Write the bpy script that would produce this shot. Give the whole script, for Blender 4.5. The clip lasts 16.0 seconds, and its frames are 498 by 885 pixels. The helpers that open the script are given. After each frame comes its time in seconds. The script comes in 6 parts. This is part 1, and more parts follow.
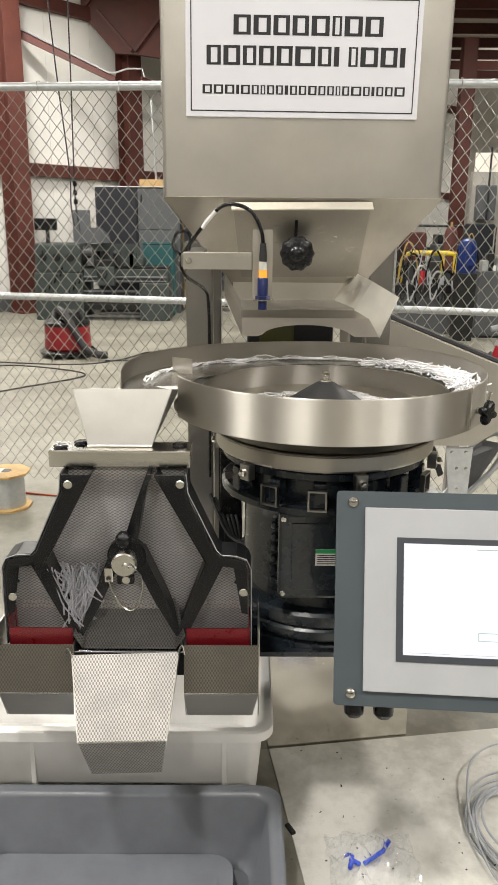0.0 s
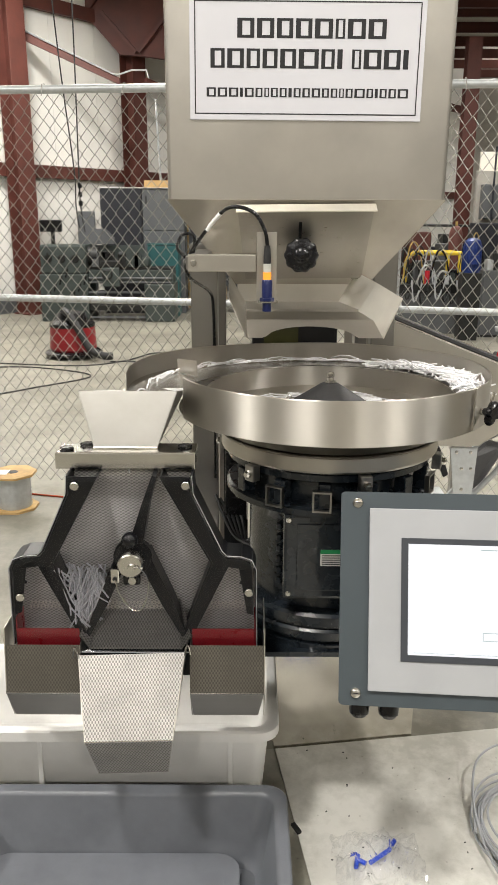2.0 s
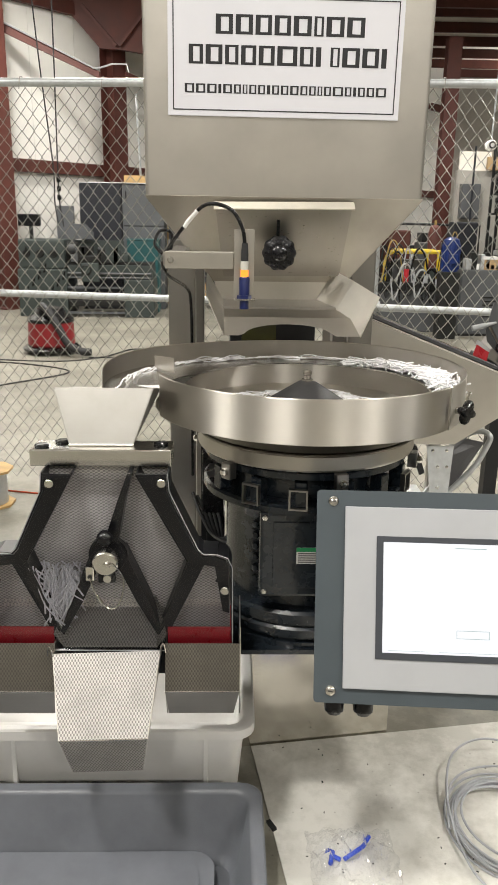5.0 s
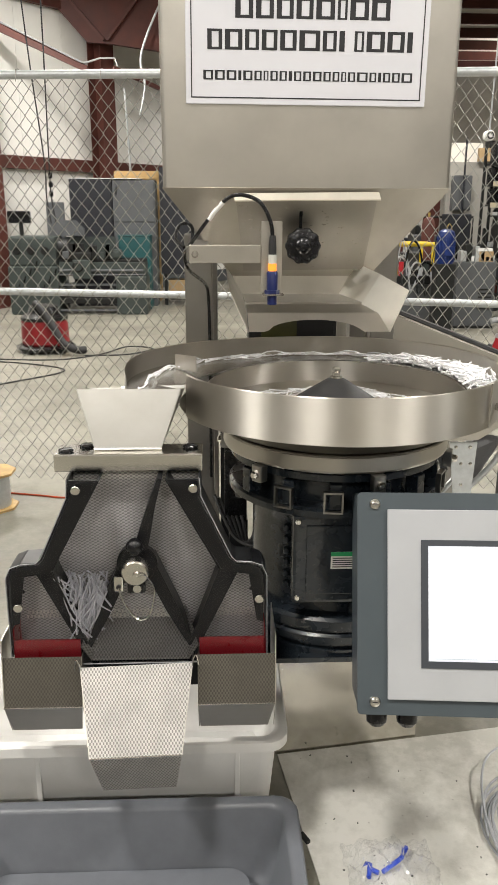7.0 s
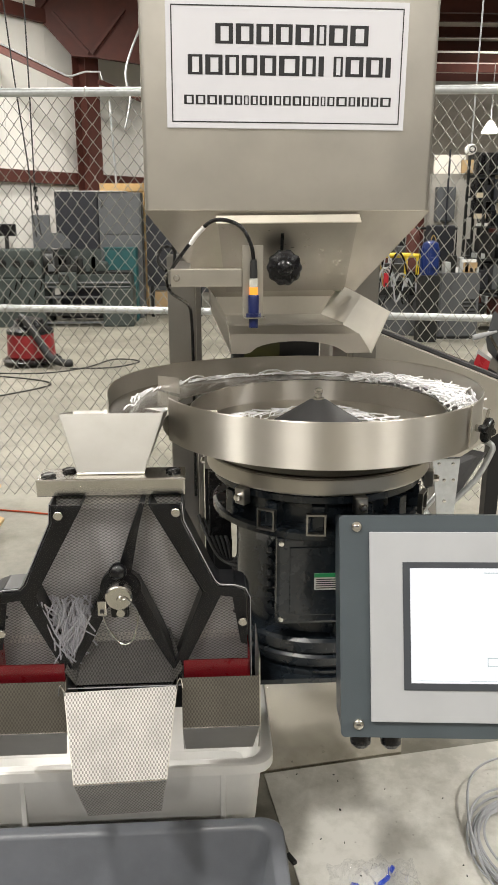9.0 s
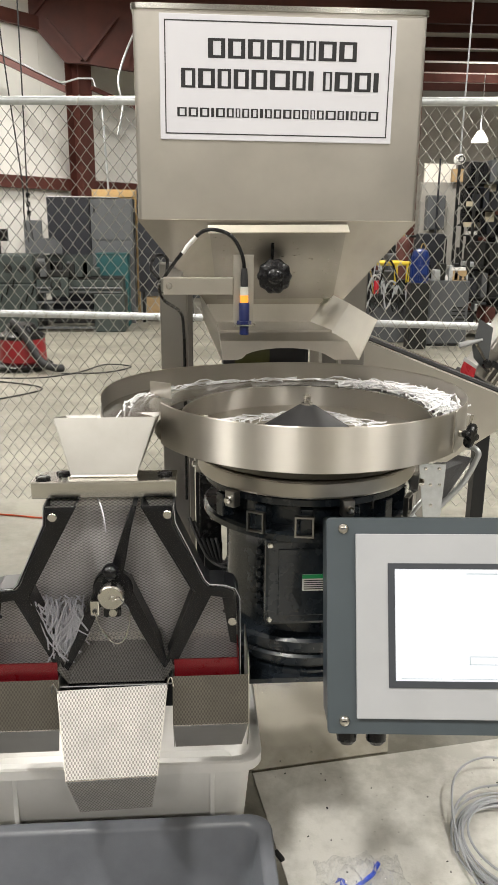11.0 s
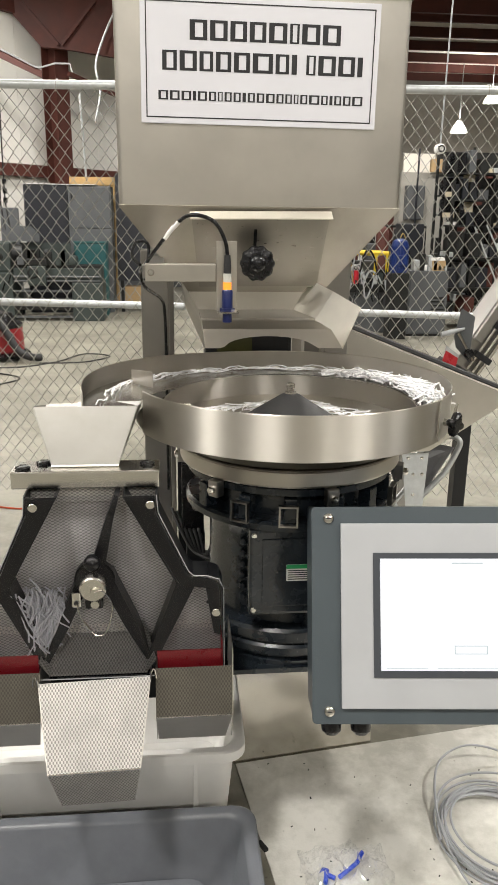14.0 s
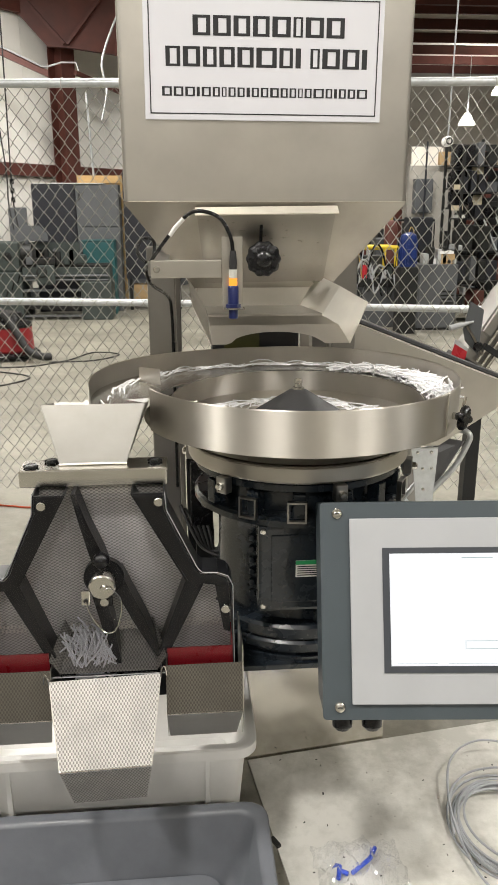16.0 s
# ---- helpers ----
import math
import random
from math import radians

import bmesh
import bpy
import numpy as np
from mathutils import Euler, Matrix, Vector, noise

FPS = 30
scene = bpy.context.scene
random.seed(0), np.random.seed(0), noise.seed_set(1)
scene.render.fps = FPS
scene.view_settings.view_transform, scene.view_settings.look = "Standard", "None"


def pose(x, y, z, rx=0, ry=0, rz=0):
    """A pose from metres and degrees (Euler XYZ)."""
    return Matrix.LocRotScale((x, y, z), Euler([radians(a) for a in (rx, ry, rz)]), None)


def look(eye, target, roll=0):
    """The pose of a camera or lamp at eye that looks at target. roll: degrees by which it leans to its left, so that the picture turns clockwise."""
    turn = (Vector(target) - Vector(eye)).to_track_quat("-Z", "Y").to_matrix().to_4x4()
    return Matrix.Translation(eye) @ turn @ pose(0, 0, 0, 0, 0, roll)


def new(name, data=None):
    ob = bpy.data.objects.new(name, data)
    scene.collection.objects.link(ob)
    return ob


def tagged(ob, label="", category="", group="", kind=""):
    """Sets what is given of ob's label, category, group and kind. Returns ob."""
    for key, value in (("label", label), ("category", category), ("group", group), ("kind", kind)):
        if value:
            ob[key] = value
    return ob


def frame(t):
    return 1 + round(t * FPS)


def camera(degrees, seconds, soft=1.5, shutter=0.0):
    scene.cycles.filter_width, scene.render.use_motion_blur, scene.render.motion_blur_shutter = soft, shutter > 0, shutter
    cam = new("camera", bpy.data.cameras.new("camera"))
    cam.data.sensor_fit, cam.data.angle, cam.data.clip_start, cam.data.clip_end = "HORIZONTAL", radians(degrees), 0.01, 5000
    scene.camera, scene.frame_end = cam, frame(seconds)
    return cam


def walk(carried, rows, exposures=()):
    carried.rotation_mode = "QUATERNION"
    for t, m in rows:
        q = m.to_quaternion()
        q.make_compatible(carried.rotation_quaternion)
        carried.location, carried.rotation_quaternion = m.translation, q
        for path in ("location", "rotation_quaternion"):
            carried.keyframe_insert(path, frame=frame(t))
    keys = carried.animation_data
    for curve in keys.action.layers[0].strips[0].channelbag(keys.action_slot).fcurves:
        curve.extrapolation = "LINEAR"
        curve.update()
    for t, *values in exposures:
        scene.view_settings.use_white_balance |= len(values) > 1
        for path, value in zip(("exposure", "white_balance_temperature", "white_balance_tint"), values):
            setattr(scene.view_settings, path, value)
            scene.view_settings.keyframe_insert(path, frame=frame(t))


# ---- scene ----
cam = camera(36.0, 16.0, soft=1.1)
PATH = [
    (0, (-0.197, -1.825, 1.481), (-0.184, 0.095, 0.922), 0.5),
    (0.5, (-0.196, -1.824, 1.482), (-0.192, 0.095, 0.919), 0.3),
    (1, (-0.2, -1.832, 1.484), (-0.194, 0.088, 0.924), 0.3),
    (1.5, (-0.197, -1.835, 1.483), (-0.196, 0.086, 0.924), 0.2),
    (2, (-0.196, -1.833, 1.486), (-0.197, 0.088, 0.927), 0.2),
    (2.5, (-0.195, -1.834, 1.489), (-0.188, 0.087, 0.932), 0.4),
    (3, (-0.187, -1.84, 1.493), (-0.177, 0.081, 0.939), 0.5),
    (3.5, (-0.19, -1.843, 1.493), (-0.164, 0.079, 0.941), 0.8),
    (4, (-0.185, -1.842, 1.493), (-0.148, 0.079, 0.939), 0.9),
    (6.5, (-0.244, -1.777, 1.478), (-0.171, 0.135, 0.897), 0.5),
    (7, (-0.276, -1.758, 1.48), (-0.198, 0.155, 0.902), 0.2),
    (7.5, (-0.282, -1.767, 1.478), (-0.198, 0.147, 0.904), 0.1),
    (8, (-0.278, -1.767, 1.476), (-0.183, 0.148, 0.907), 0.1),
    (8.5, (-0.267, -1.763, 1.476), (-0.166, 0.154, 0.916), -0.0),
    (9, (-0.264, -1.758, 1.51), (-0.155, 0.16, 0.955), -0.0),
    (11.5, (-0.266, -1.804, 1.518), (-0.12, 0.116, 0.979), 0.6),
    (12, (-0.277, -1.798, 1.518), (-0.113, 0.119, 0.972), 0.8),
    (12.5, (-0.282, -1.788, 1.513), (-0.104, 0.127, 0.963), 1.0),
    (13, (-0.279, -1.781, 1.51), (-0.098, 0.132, 0.954), 1.0),
    (13.5, (-0.281, -1.78, 1.51), (-0.09, 0.13, 0.949), 1.0),
    (14, (-0.273, -1.78, 1.51), (-0.086, 0.129, 0.946), 0.8),
    (14.5, (-0.269, -1.779, 1.509), (-0.088, 0.13, 0.942), 0.5),
    (15, (-0.27, -1.777, 1.507), (-0.091, 0.132, 0.938), 0.2),
    (15.5, (-0.265, -1.775, 1.504), (-0.096, 0.135, 0.938), -0.0),
    (16, (-0.266, -1.777, 1.508), (-0.107, 0.133, 0.935), -0.1),
]
walk(cam, [(t, look(e, g, r)) for t, e, g, r in PATH])
# ---------------------------------------------------------------- light
world = bpy.data.worlds.new("hall_surroundings")
scene.world = world
world.use_nodes = True
world.node_tree.nodes["Background"].inputs["Color"].default_value = (1.0, 0.95, 0.86, 1)
world.node_tree.nodes["Background"].inputs["Strength"].default_value = 0.05
scene.view_settings.exposure = 0.0


def hall_lamp(x, y, power, size=0.5, z=5.05):
    data = bpy.data.lights.new("high_bay_light", "AREA")
    data.shape, data.size, data.energy, data.color = "DISK", size, power, (1.0, 0.965, 0.905)
    ob = new("high_bay_light", data)
    ob.location = (x, y, z)
    return ob


# unseen lamps; (-4.0, 7.6) and (-3.3, 9.1) are added to brighten the white wall
LAMPS = [(-1.2, -1.7), (2.6, -1.7), (-1.2, 4.6), (2.6, 4.6), (6.4, 4.6), (-4.0, 7.6), (-3.3, 9.1), (2.6, 10.2), (6.4, 10.2), (-5.0, -1.7), (6.4, -1.7), (2.6, -7.5), (-2.4, -7.5)]
for lx, ly in LAMPS:
    hall_lamp(lx, ly, {(-1.2, 4.6): 230.0, (-1.2, -1.7): 145.0, (-5.0, -1.7): 330.0}.get((lx, ly), 165.0))
# the two far lamps, then upward lamps added to brighten the roof deck, for light leaking through the clear reflectors
hall_lamp(7.83, 21.0, 30.0, 0.3, 3.84)
hall_lamp(8.72, 21.0, 30.0, 0.3, 4.64)
for lx, ly, lz in ((2.6, 10.2, 5.5), (6.4, 10.2, 5.5), (-3.3, 9.1, 5.5), (7.83, 21.0, 4.25), (8.72, 21.0, 5.05)):
    hall_lamp(lx, ly, 38.0, 0.3, lz).rotation_euler = (math.pi, 0, 0)



# ---------------------------------------------------------------- helpers
def mesh_object(name, bm, material, smooth=None):
    me = bpy.data.meshes.new(name)
    bm.normal_update()
    bm.to_mesh(me)
    bm.free()
    me.materials.append(material)
    if smooth:
        me.shade_smooth()
        me.set_sharp_from_angle(angle=radians(smooth))
    return new(name, me)


def part(name, bm, material, parent, label="", smooth=None, kind=""):
    ob = mesh_object(name, bm, material, smooth)
    ob.parent = parent
    return tagged(ob, label, kind=kind)


def empty(name, at=(0, 0, 0), label="", category="", group="", kind=""):
    ob = new(name)
    ob.empty_display_size = 0.05
    ob.location = at
    return tagged(ob, label, category, group, kind)


def single(name, bm, material, label="", category="", group="", kind="", smooth=None):
    return tagged(mesh_object(name, bm, material, smooth), label, category, group, kind)


def add_box(bm, x0, x1, y0, y1, z0, z1, bevel=0.0, m=None):
    vs = [bm.verts.new((x, y, z)) for z in (z0, z1) for y in (y0, y1) for x in (x0, x1)]
    fs = [bm.faces.new([vs[i] for i in q]) for q in
          ((0, 2, 3, 1), (4, 5, 7, 6), (0, 1, 5, 4), (2, 6, 7, 3), (0, 4, 6, 2), (1, 3, 7, 5))]
    if bevel:
        es = list({e for f in fs for e in f.edges})
        out = bmesh.ops.bevel(bm, geom=es, offset=bevel, segments=2, profile=0.6, affect="EDGES")
        vs = list({v for f in out["faces"] for v in f.verts} | {v for v in vs if v.is_valid})
    if m is not None:
        bmesh.ops.transform(bm, matrix=m, verts=vs)
    return vs


def box(x0, x1, y0, y1, z0, z1, bevel=0.0, m=None):
    bm = bmesh.new()
    add_box(bm, x0, x1, y0, y1, z0, z1, bevel, m)
    return bm


def add_turned(bm, profile, at=(0, 0, 0), steps=48, m=None, a0=0.0, a1=360.0):
    """A body of revolution round z: profile of (radius, height)."""
    full = abs(a1 - a0) >= 359.9
    n = steps if full else steps + 1
    rings = []
    for i in range(n):
        a = radians(a0 + (a1 - a0) * i / steps)
        rings.append([bm.verts.new((r * math.cos(a) + at[0], r * math.sin(a) + at[1], z + at[2])) for r, z in profile])
    for i in range(steps):
        p, q = rings[i], rings[(i + 1) % n]
        for k in range(len(profile) - 1):
            r0, r1 = profile[k][0], profile[k + 1][0]
            if r0 < 1e-6 and r1 < 1e-6:
                continue
            if r0 < 1e-6:
                bm.faces.new((p[k], q[k + 1], p[k + 1]))
            elif r1 < 1e-6:
                bm.faces.new((p[k], q[k], p[k + 1]))
            else:
                bm.faces.new((p[k], q[k], q[k + 1], p[k + 1]))
    vs = [v for r in rings for v in r]
    if m is not None:
        bmesh.ops.transform(bm, matrix=m, verts=vs)
    return vs


def turned(profile, at=(0, 0, 0), steps=48, m=None, a0=0.0, a1=360.0):
    bm = bmesh.new()
    add_turned(bm, profile, at, steps, m, a0, a1)
    bmesh.ops.remove_doubles(bm, verts=bm.verts[:], dist=1e-6)
    return bm


def add_prism(bm, outline, d, axis="y", at=0.0):
    """An outline of (u, v) made d thick along an axis: y: (x, z); z: (x, y); x: (y, z)."""
    def put(u, v, w):
        return {"y": (u, w, v), "z": (u, v, w), "x": (w, u, v)}[axis]
    a = [bm.verts.new(put(u, v, at)) for u, v in outline]
    b = [bm.verts.new(put(u, v, at + d)) for u, v in outline]
    fs = [bm.faces.new(a), bm.faces.new(b[::-1])]
    n = len(a)
    for i in range(n):
        fs.append(bm.faces.new((a[i], b[i], b[(i + 1) % n], a[(i + 1) % n])))
    bmesh.ops.recalc_face_normals(bm, faces=fs)
    return a + b


def prism(outline, d, axis="y", at=0.0, bevel=0.0):
    bm = bmesh.new()
    add_prism(bm, outline, d, axis, at)
    if bevel:
        bmesh.ops.bevel(bm, geom=bm.edges[:], offset=bevel, segments=2, profile=0.6, affect="EDGES")
    return bm


def add_plate(bm, corners, thick=0.002):
    """A folded-sheet face: a flat polygon of 3D corners given a thickness, with a uv in metres on its plane."""
    uv = bm.loops.layers.uv.verify()
    c = [Vector(p) for p in corners]
    nrm = (c[1] - c[0]).cross(c[2] - c[0]).normalized()
    u = (c[1] - c[0]).normalized()
    w = nrm.cross(u)
    a = [bm.verts.new(p) for p in c]
    b = [bm.verts.new(p - nrm * thick) for p in c]
    fs = [bm.faces.new(a), bm.faces.new(b[::-1])]
    n = len(a)
    for i in range(n):
        fs.append(bm.faces.new((a[(i + 1) % n], a[i], b[i], b[(i + 1) % n])))
    for f in fs:
        for lp in f.loops:
            d = lp.vert.co - c[0]
            lp[uv].uv = (d.dot(u), d.dot(w))
    return fs


def plate(corners, thick=0.002):
    bm = bmesh.new()
    add_plate(bm, corners, thick)
    return bm


def add_tube(bm, pts, r, sides=8, caps=True):
    pts = [Vector(p) for p in pts]
    prev, side = None, None
    for i, p in enumerate(pts):
        d = (pts[min(i + 1, len(pts) - 1)] - pts[max(i - 1, 0)]).normalized()
        if side is None:
            side = d.orthogonal().normalized()
        side = (side - d * side.dot(d)).normalized()
        up = d.cross(side)
        rr = r[i] if isinstance(r, (list, tuple)) else r
        ring = [bm.verts.new(p + (side * math.cos(2 * math.pi * k / sides) + up * math.sin(2 * math.pi * k / sides)) * rr) for k in range(sides)]
        if prev:
            for k in range(sides):
                bm.faces.new((prev[k], prev[(k + 1) % sides], ring[(k + 1) % sides], ring[k]))
        elif caps:
            bm.faces.new(ring[::-1])
        prev = ring
    if caps:
        bm.faces.new(prev)


def tube(pts, r, sides=8):
    bm = bmesh.new()
    add_tube(bm, pts, r, sides)
    return bm


def spline(pts, n=8, closed=False):
    """A smooth line through points."""
    p = [Vector(q) for q in pts]
    out = []
    last = len(p) if closed else len(p) - 1
    for i in range(last):
        if closed:
            a, b, c, d = p[i - 1], p[i], p[(i + 1) % len(p)], p[(i + 2) % len(p)]
        else:
            a, b, c, d = p[max(i - 1, 0)], p[i], p[i + 1], p[min(i + 2, len(p) - 1)]
        for k in range(n):
            t = k / n
            out.append(0.5 * ((2 * b) + (c - a) * t + (2 * a - 5 * b + 4 * c - d) * t * t + (3 * b - a - 3 * c + d) * t ** 3))
    if not closed:
        out.append(p[-1])
    return out


def rounded(x0, x1, y0, y1, r, n=5):
    out = []
    for cx, cy, a in ((x1 - r, y1 - r, 0), (x0 + r, y1 - r, 90), (x0 + r, y0 + r, 180), (x1 - r, y0 + r, 270)):
        for k in range(n + 1):
            b = radians(a + 90 * k / n)
            out.append((cx + r * math.cos(b), cy + r * math.sin(b)))
    return out


def facing(at, rx=90):
    return pose(*at, rx)


# ---------------------------------------------------------------- materials
def material(name):
    m = bpy.data.materials.new(name)
    m.use_nodes = True
    return m, m.node_tree, m.node_tree.nodes["Principled BSDF"]


def link(nt, a, b):
    nt.links.new(a, b)


def node(nt, kind, **values):
    n = nt.nodes.new(kind)
    for k, v in values.items():
        n.inputs[k.replace("_", " ")].default_value = v
    return n


def coords(nt, which="Object", scale=(1, 1, 1)):
    tc = nt.nodes.new("ShaderNodeTexCoord")
    mp = nt.nodes.new("ShaderNodeMapping")
    mp.inputs["Scale"].default_value = scale
    link(nt, tc.outputs[which], mp.inputs["Vector"])
    return mp.outputs["Vector"]


def ramp(nt, src, a, b, lo=0.35, hi=0.65):
    r = nt.nodes.new("ShaderNodeValToRGB")
    r.color_ramp.elements[0].position, r.color_ramp.elements[1].position = lo, hi
    r.color_ramp.elements[0].color, r.color_ramp.elements[1].color = (*a, 1), (*b, 1)
    link(nt, src, r.inputs["Fac"])
    return r.outputs["Color"]


def surface(name, color, rough=0.5, metal=0.0, vary=0.15, size=0.05, bump=0.05, fine=0.004, rough_vary=0.12,
            stretch=(1, 1, 1), coat=0.0, spec=0.4):
    """Paint, plastic, rubber, metal: colour that varies at two scales, with fine relief."""
    m, nt, bs = material(name)
    v = coords(nt, scale=stretch)
    big = node(nt, "ShaderNodeTexNoise", Scale=1 / size, Detail=6.0, Roughness=0.6)
    small = node(nt, "ShaderNodeTexNoise", Scale=1 / fine, Detail=3.0)
    link(nt, v, big.inputs["Vector"]), link(nt, v, small.inputs["Vector"])
    c0, c1 = [c * (1 - vary) for c in color], [min(1, c * (1 + vary)) for c in color]
    link(nt, ramp(nt, big.outputs["Fac"], c0, c1, 0.3, 0.7), bs.inputs["Base Color"])
    mr = node(nt, "ShaderNodeMapRange", To_Min=max(0.03, rough - rough_vary), To_Max=min(1, rough + rough_vary))
    link(nt, big.outputs["Fac"], mr.inputs["Value"]), link(nt, mr.outputs["Result"], bs.inputs["Roughness"])
    bs.inputs["Metallic"].default_value, bs.inputs["Coat Weight"].default_value = metal, coat
    bs.inputs["Specular IOR Level"].default_value = spec
    if bump:
        b = node(nt, "ShaderNodeBump", Strength=bump, Distance=fine)
        link(nt, small.outputs["Fac"], b.inputs["Height"]), link(nt, b.outputs["Normal"], bs.inputs["Normal"])
    return m


def brushed(name, color=(0.60, 0.575, 0.53), rough=0.32, stretch=(4, 4, 300), aniso=0.4, vary=0.06, relief=0.05, turn=0.0):
    """Brushed stainless sheet: fine long scratches and faint smears."""
    m, nt, bs = material(name)
    v = coords(nt, scale=stretch)
    lines = node(nt, "ShaderNodeTexNoise", Scale=1.0, Detail=4.0, Roughness=0.7)
    link(nt, v, lines.inputs["Vector"])
    smear = node(nt, "ShaderNodeTexNoise", Scale=7.0, Detail=4.0)
    link(nt, coords(nt), smear.inputs["Vector"])
    link(nt, ramp(nt, smear.outputs["Fac"], [c * (1 - vary) for c in color], [c * (1 + vary) for c in color]), bs.inputs["Base Color"])
    mix = node(nt, "ShaderNodeMath")
    mix.operation = "MULTIPLY_ADD"
    mix.inputs[1].default_value, mix.inputs[2].default_value = 0.16, rough - 0.08
    link(nt, lines.outputs["Fac"], mix.inputs[0]), link(nt, mix.outputs[0], bs.inputs["Roughness"])
    bs.inputs["Metallic"].default_value, bs.inputs["Anisotropic"].default_value = 1.0, aniso
    bs.inputs["Anisotropic Rotation"].default_value = turn
    b = node(nt, "ShaderNodeBump", Strength=relief, Distance=0.0005)
    link(nt, lines.outputs["Fac"], b.inputs["Height"]), link(nt, b.outputs["Normal"], bs.inputs["Normal"])
    return m


def embossed(name, color, rough, metal, low=0.35, pitch=(0.0068, 0.0112), relief=0.6):
    """Rigidised sheet: staggered rows of small upright lozenges pressed into it, laid out in metres on its plane."""
    m, nt, bs = material(name)
    tc = nt.nodes.new("ShaderNodeTexCoord")
    xyz = nt.nodes.new("ShaderNodeSeparateXYZ")
    link(nt, tc.outputs["UV"], xyz.inputs[0])

    def op(kind, a, b=None):
        n = nt.nodes.new("ShaderNodeMath")
        n.operation = kind
        for i, v in enumerate((a, b)):
            if v is None:
                continue
            if isinstance(v, (int, float)):
                n.inputs[i].default_value = v
            else:
                link(nt, v, n.inputs[i])
        return n.outputs[0]
    cu = op("COSINE", op("MULTIPLY", xyz.outputs["X"], 2 * math.pi / pitch[0]))
    cv = op("COSINE", op("MULTIPLY", xyz.outputs["Y"], 2 * math.pi / pitch[1]))
    lobes = op("MULTIPLY_ADD", op("MULTIPLY", cu, cv), 0.5)
    nt.nodes[-1].inputs[2].default_value = 0.5
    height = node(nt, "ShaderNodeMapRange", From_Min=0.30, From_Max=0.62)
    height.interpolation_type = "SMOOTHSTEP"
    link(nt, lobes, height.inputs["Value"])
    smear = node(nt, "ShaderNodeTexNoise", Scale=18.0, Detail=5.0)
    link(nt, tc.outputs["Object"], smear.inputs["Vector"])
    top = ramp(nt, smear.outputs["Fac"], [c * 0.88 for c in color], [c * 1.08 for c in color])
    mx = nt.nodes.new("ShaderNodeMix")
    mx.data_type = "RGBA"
    # recesses between lozenges get a darker colour, besides the relief
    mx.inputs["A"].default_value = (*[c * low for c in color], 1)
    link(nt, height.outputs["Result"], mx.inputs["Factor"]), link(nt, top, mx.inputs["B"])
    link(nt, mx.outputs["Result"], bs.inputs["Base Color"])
    bs.inputs["Metallic"].default_value, bs.inputs["Roughness"].default_value = metal, rough
    b = node(nt, "ShaderNodeBump", Strength=relief, Distance=0.0012)
    link(nt, height.outputs["Result"], b.inputs["Height"]), link(nt, b.outputs["Normal"], bs.inputs["Normal"])
    return m


def concrete(name, a, b, joint=0.0):
    m, nt, bs = material(name)
    v = coords(nt)
    big = node(nt, "ShaderNodeTexNoise", Scale=1.1, Detail=7.0, Roughness=0.62)
    mid = node(nt, "ShaderNodeTexNoise", Scale=14.0, Detail=8.0, Roughness=0.7)
    fine = node(nt, "ShaderNodeTexNoise", Scale=180.0, Detail=3.0)
    spots = node(nt, "ShaderNodeTexVoronoi", Scale=26.0)
    for n in (big, mid, fine, spots):
        link(nt, v, n.inputs["Vector"])
    mx = node(nt, "ShaderNodeMath")
    mx.operation = "MULTIPLY_ADD"
    mx.inputs[1].default_value = 0.55
    link(nt, mid.outputs["Fac"], mx.inputs[0]), link(nt, big.outputs["Fac"], mx.inputs[2])
    base = ramp(nt, mx.outputs[0], a, b, 0.66, 0.9)
    dirt = ramp(nt, spots.outputs["Distance"], (0.35, 0.33, 0.3), (1, 1, 1), 0.03, 0.09)
    mul = nt.nodes.new("ShaderNodeMix")
    mul.data_type, mul.blend_type = "RGBA", "MULTIPLY"
    mul.inputs["Factor"].default_value = 0.5
    link(nt, base, mul.inputs["A"]), link(nt, dirt, mul.inputs["B"])
    link(nt, mul.outputs["Result"], bs.inputs["Base Color"])
    mr = node(nt, "ShaderNodeMapRange", To_Min=0.32, To_Max=0.7)
    link(nt, mid.outputs["Fac"], mr.inputs["Value"]), link(nt, mr.outputs["Result"], bs.inputs["Roughness"])
    bp = node(nt, "ShaderNodeBump", Strength=0.12, Distance=0.004)
    link(nt, fine.outputs["Fac"], bp.inputs["Height"]), link(nt, bp.outputs["Normal"], bs.inputs["Normal"])
    return m


def glow(name, color, strength, base=1.0):
    m, nt, bs = material(name)
    bs.inputs["Base Color"].default_value = (*[c * base for c in color], 1)
    bs.inputs["Emission Color"].default_value = (*color, 1)
    bs.inputs["Emission Strength"].default_value = strength
    return m


def clear(name, color, rough=0.03, ior=1.22):
    """Thin tinted sheet: partly see-through with a glossy face."""
    m, nt, bs = material(name)
    tr = nt.nodes.new("ShaderNodeBsdfTransparent")
    tr.inputs["Color"].default_value = (*color, 1)
    gl = node(nt, "ShaderNodeBsdfGlossy", Roughness=rough)
    fr = node(nt, "ShaderNodeFresnel", IOR=ior)
    mx = nt.nodes.new("ShaderNodeMixShader")
    link(nt, fr.outputs["Fac"], mx.inputs["Fac"])
    link(nt, tr.outputs["BSDF"], mx.inputs[1]), link(nt, gl.outputs["BSDF"], mx.inputs[2])
    link(nt, mx.outputs["Shader"], nt.nodes["Material Output"].inputs["Surface"])
    return m


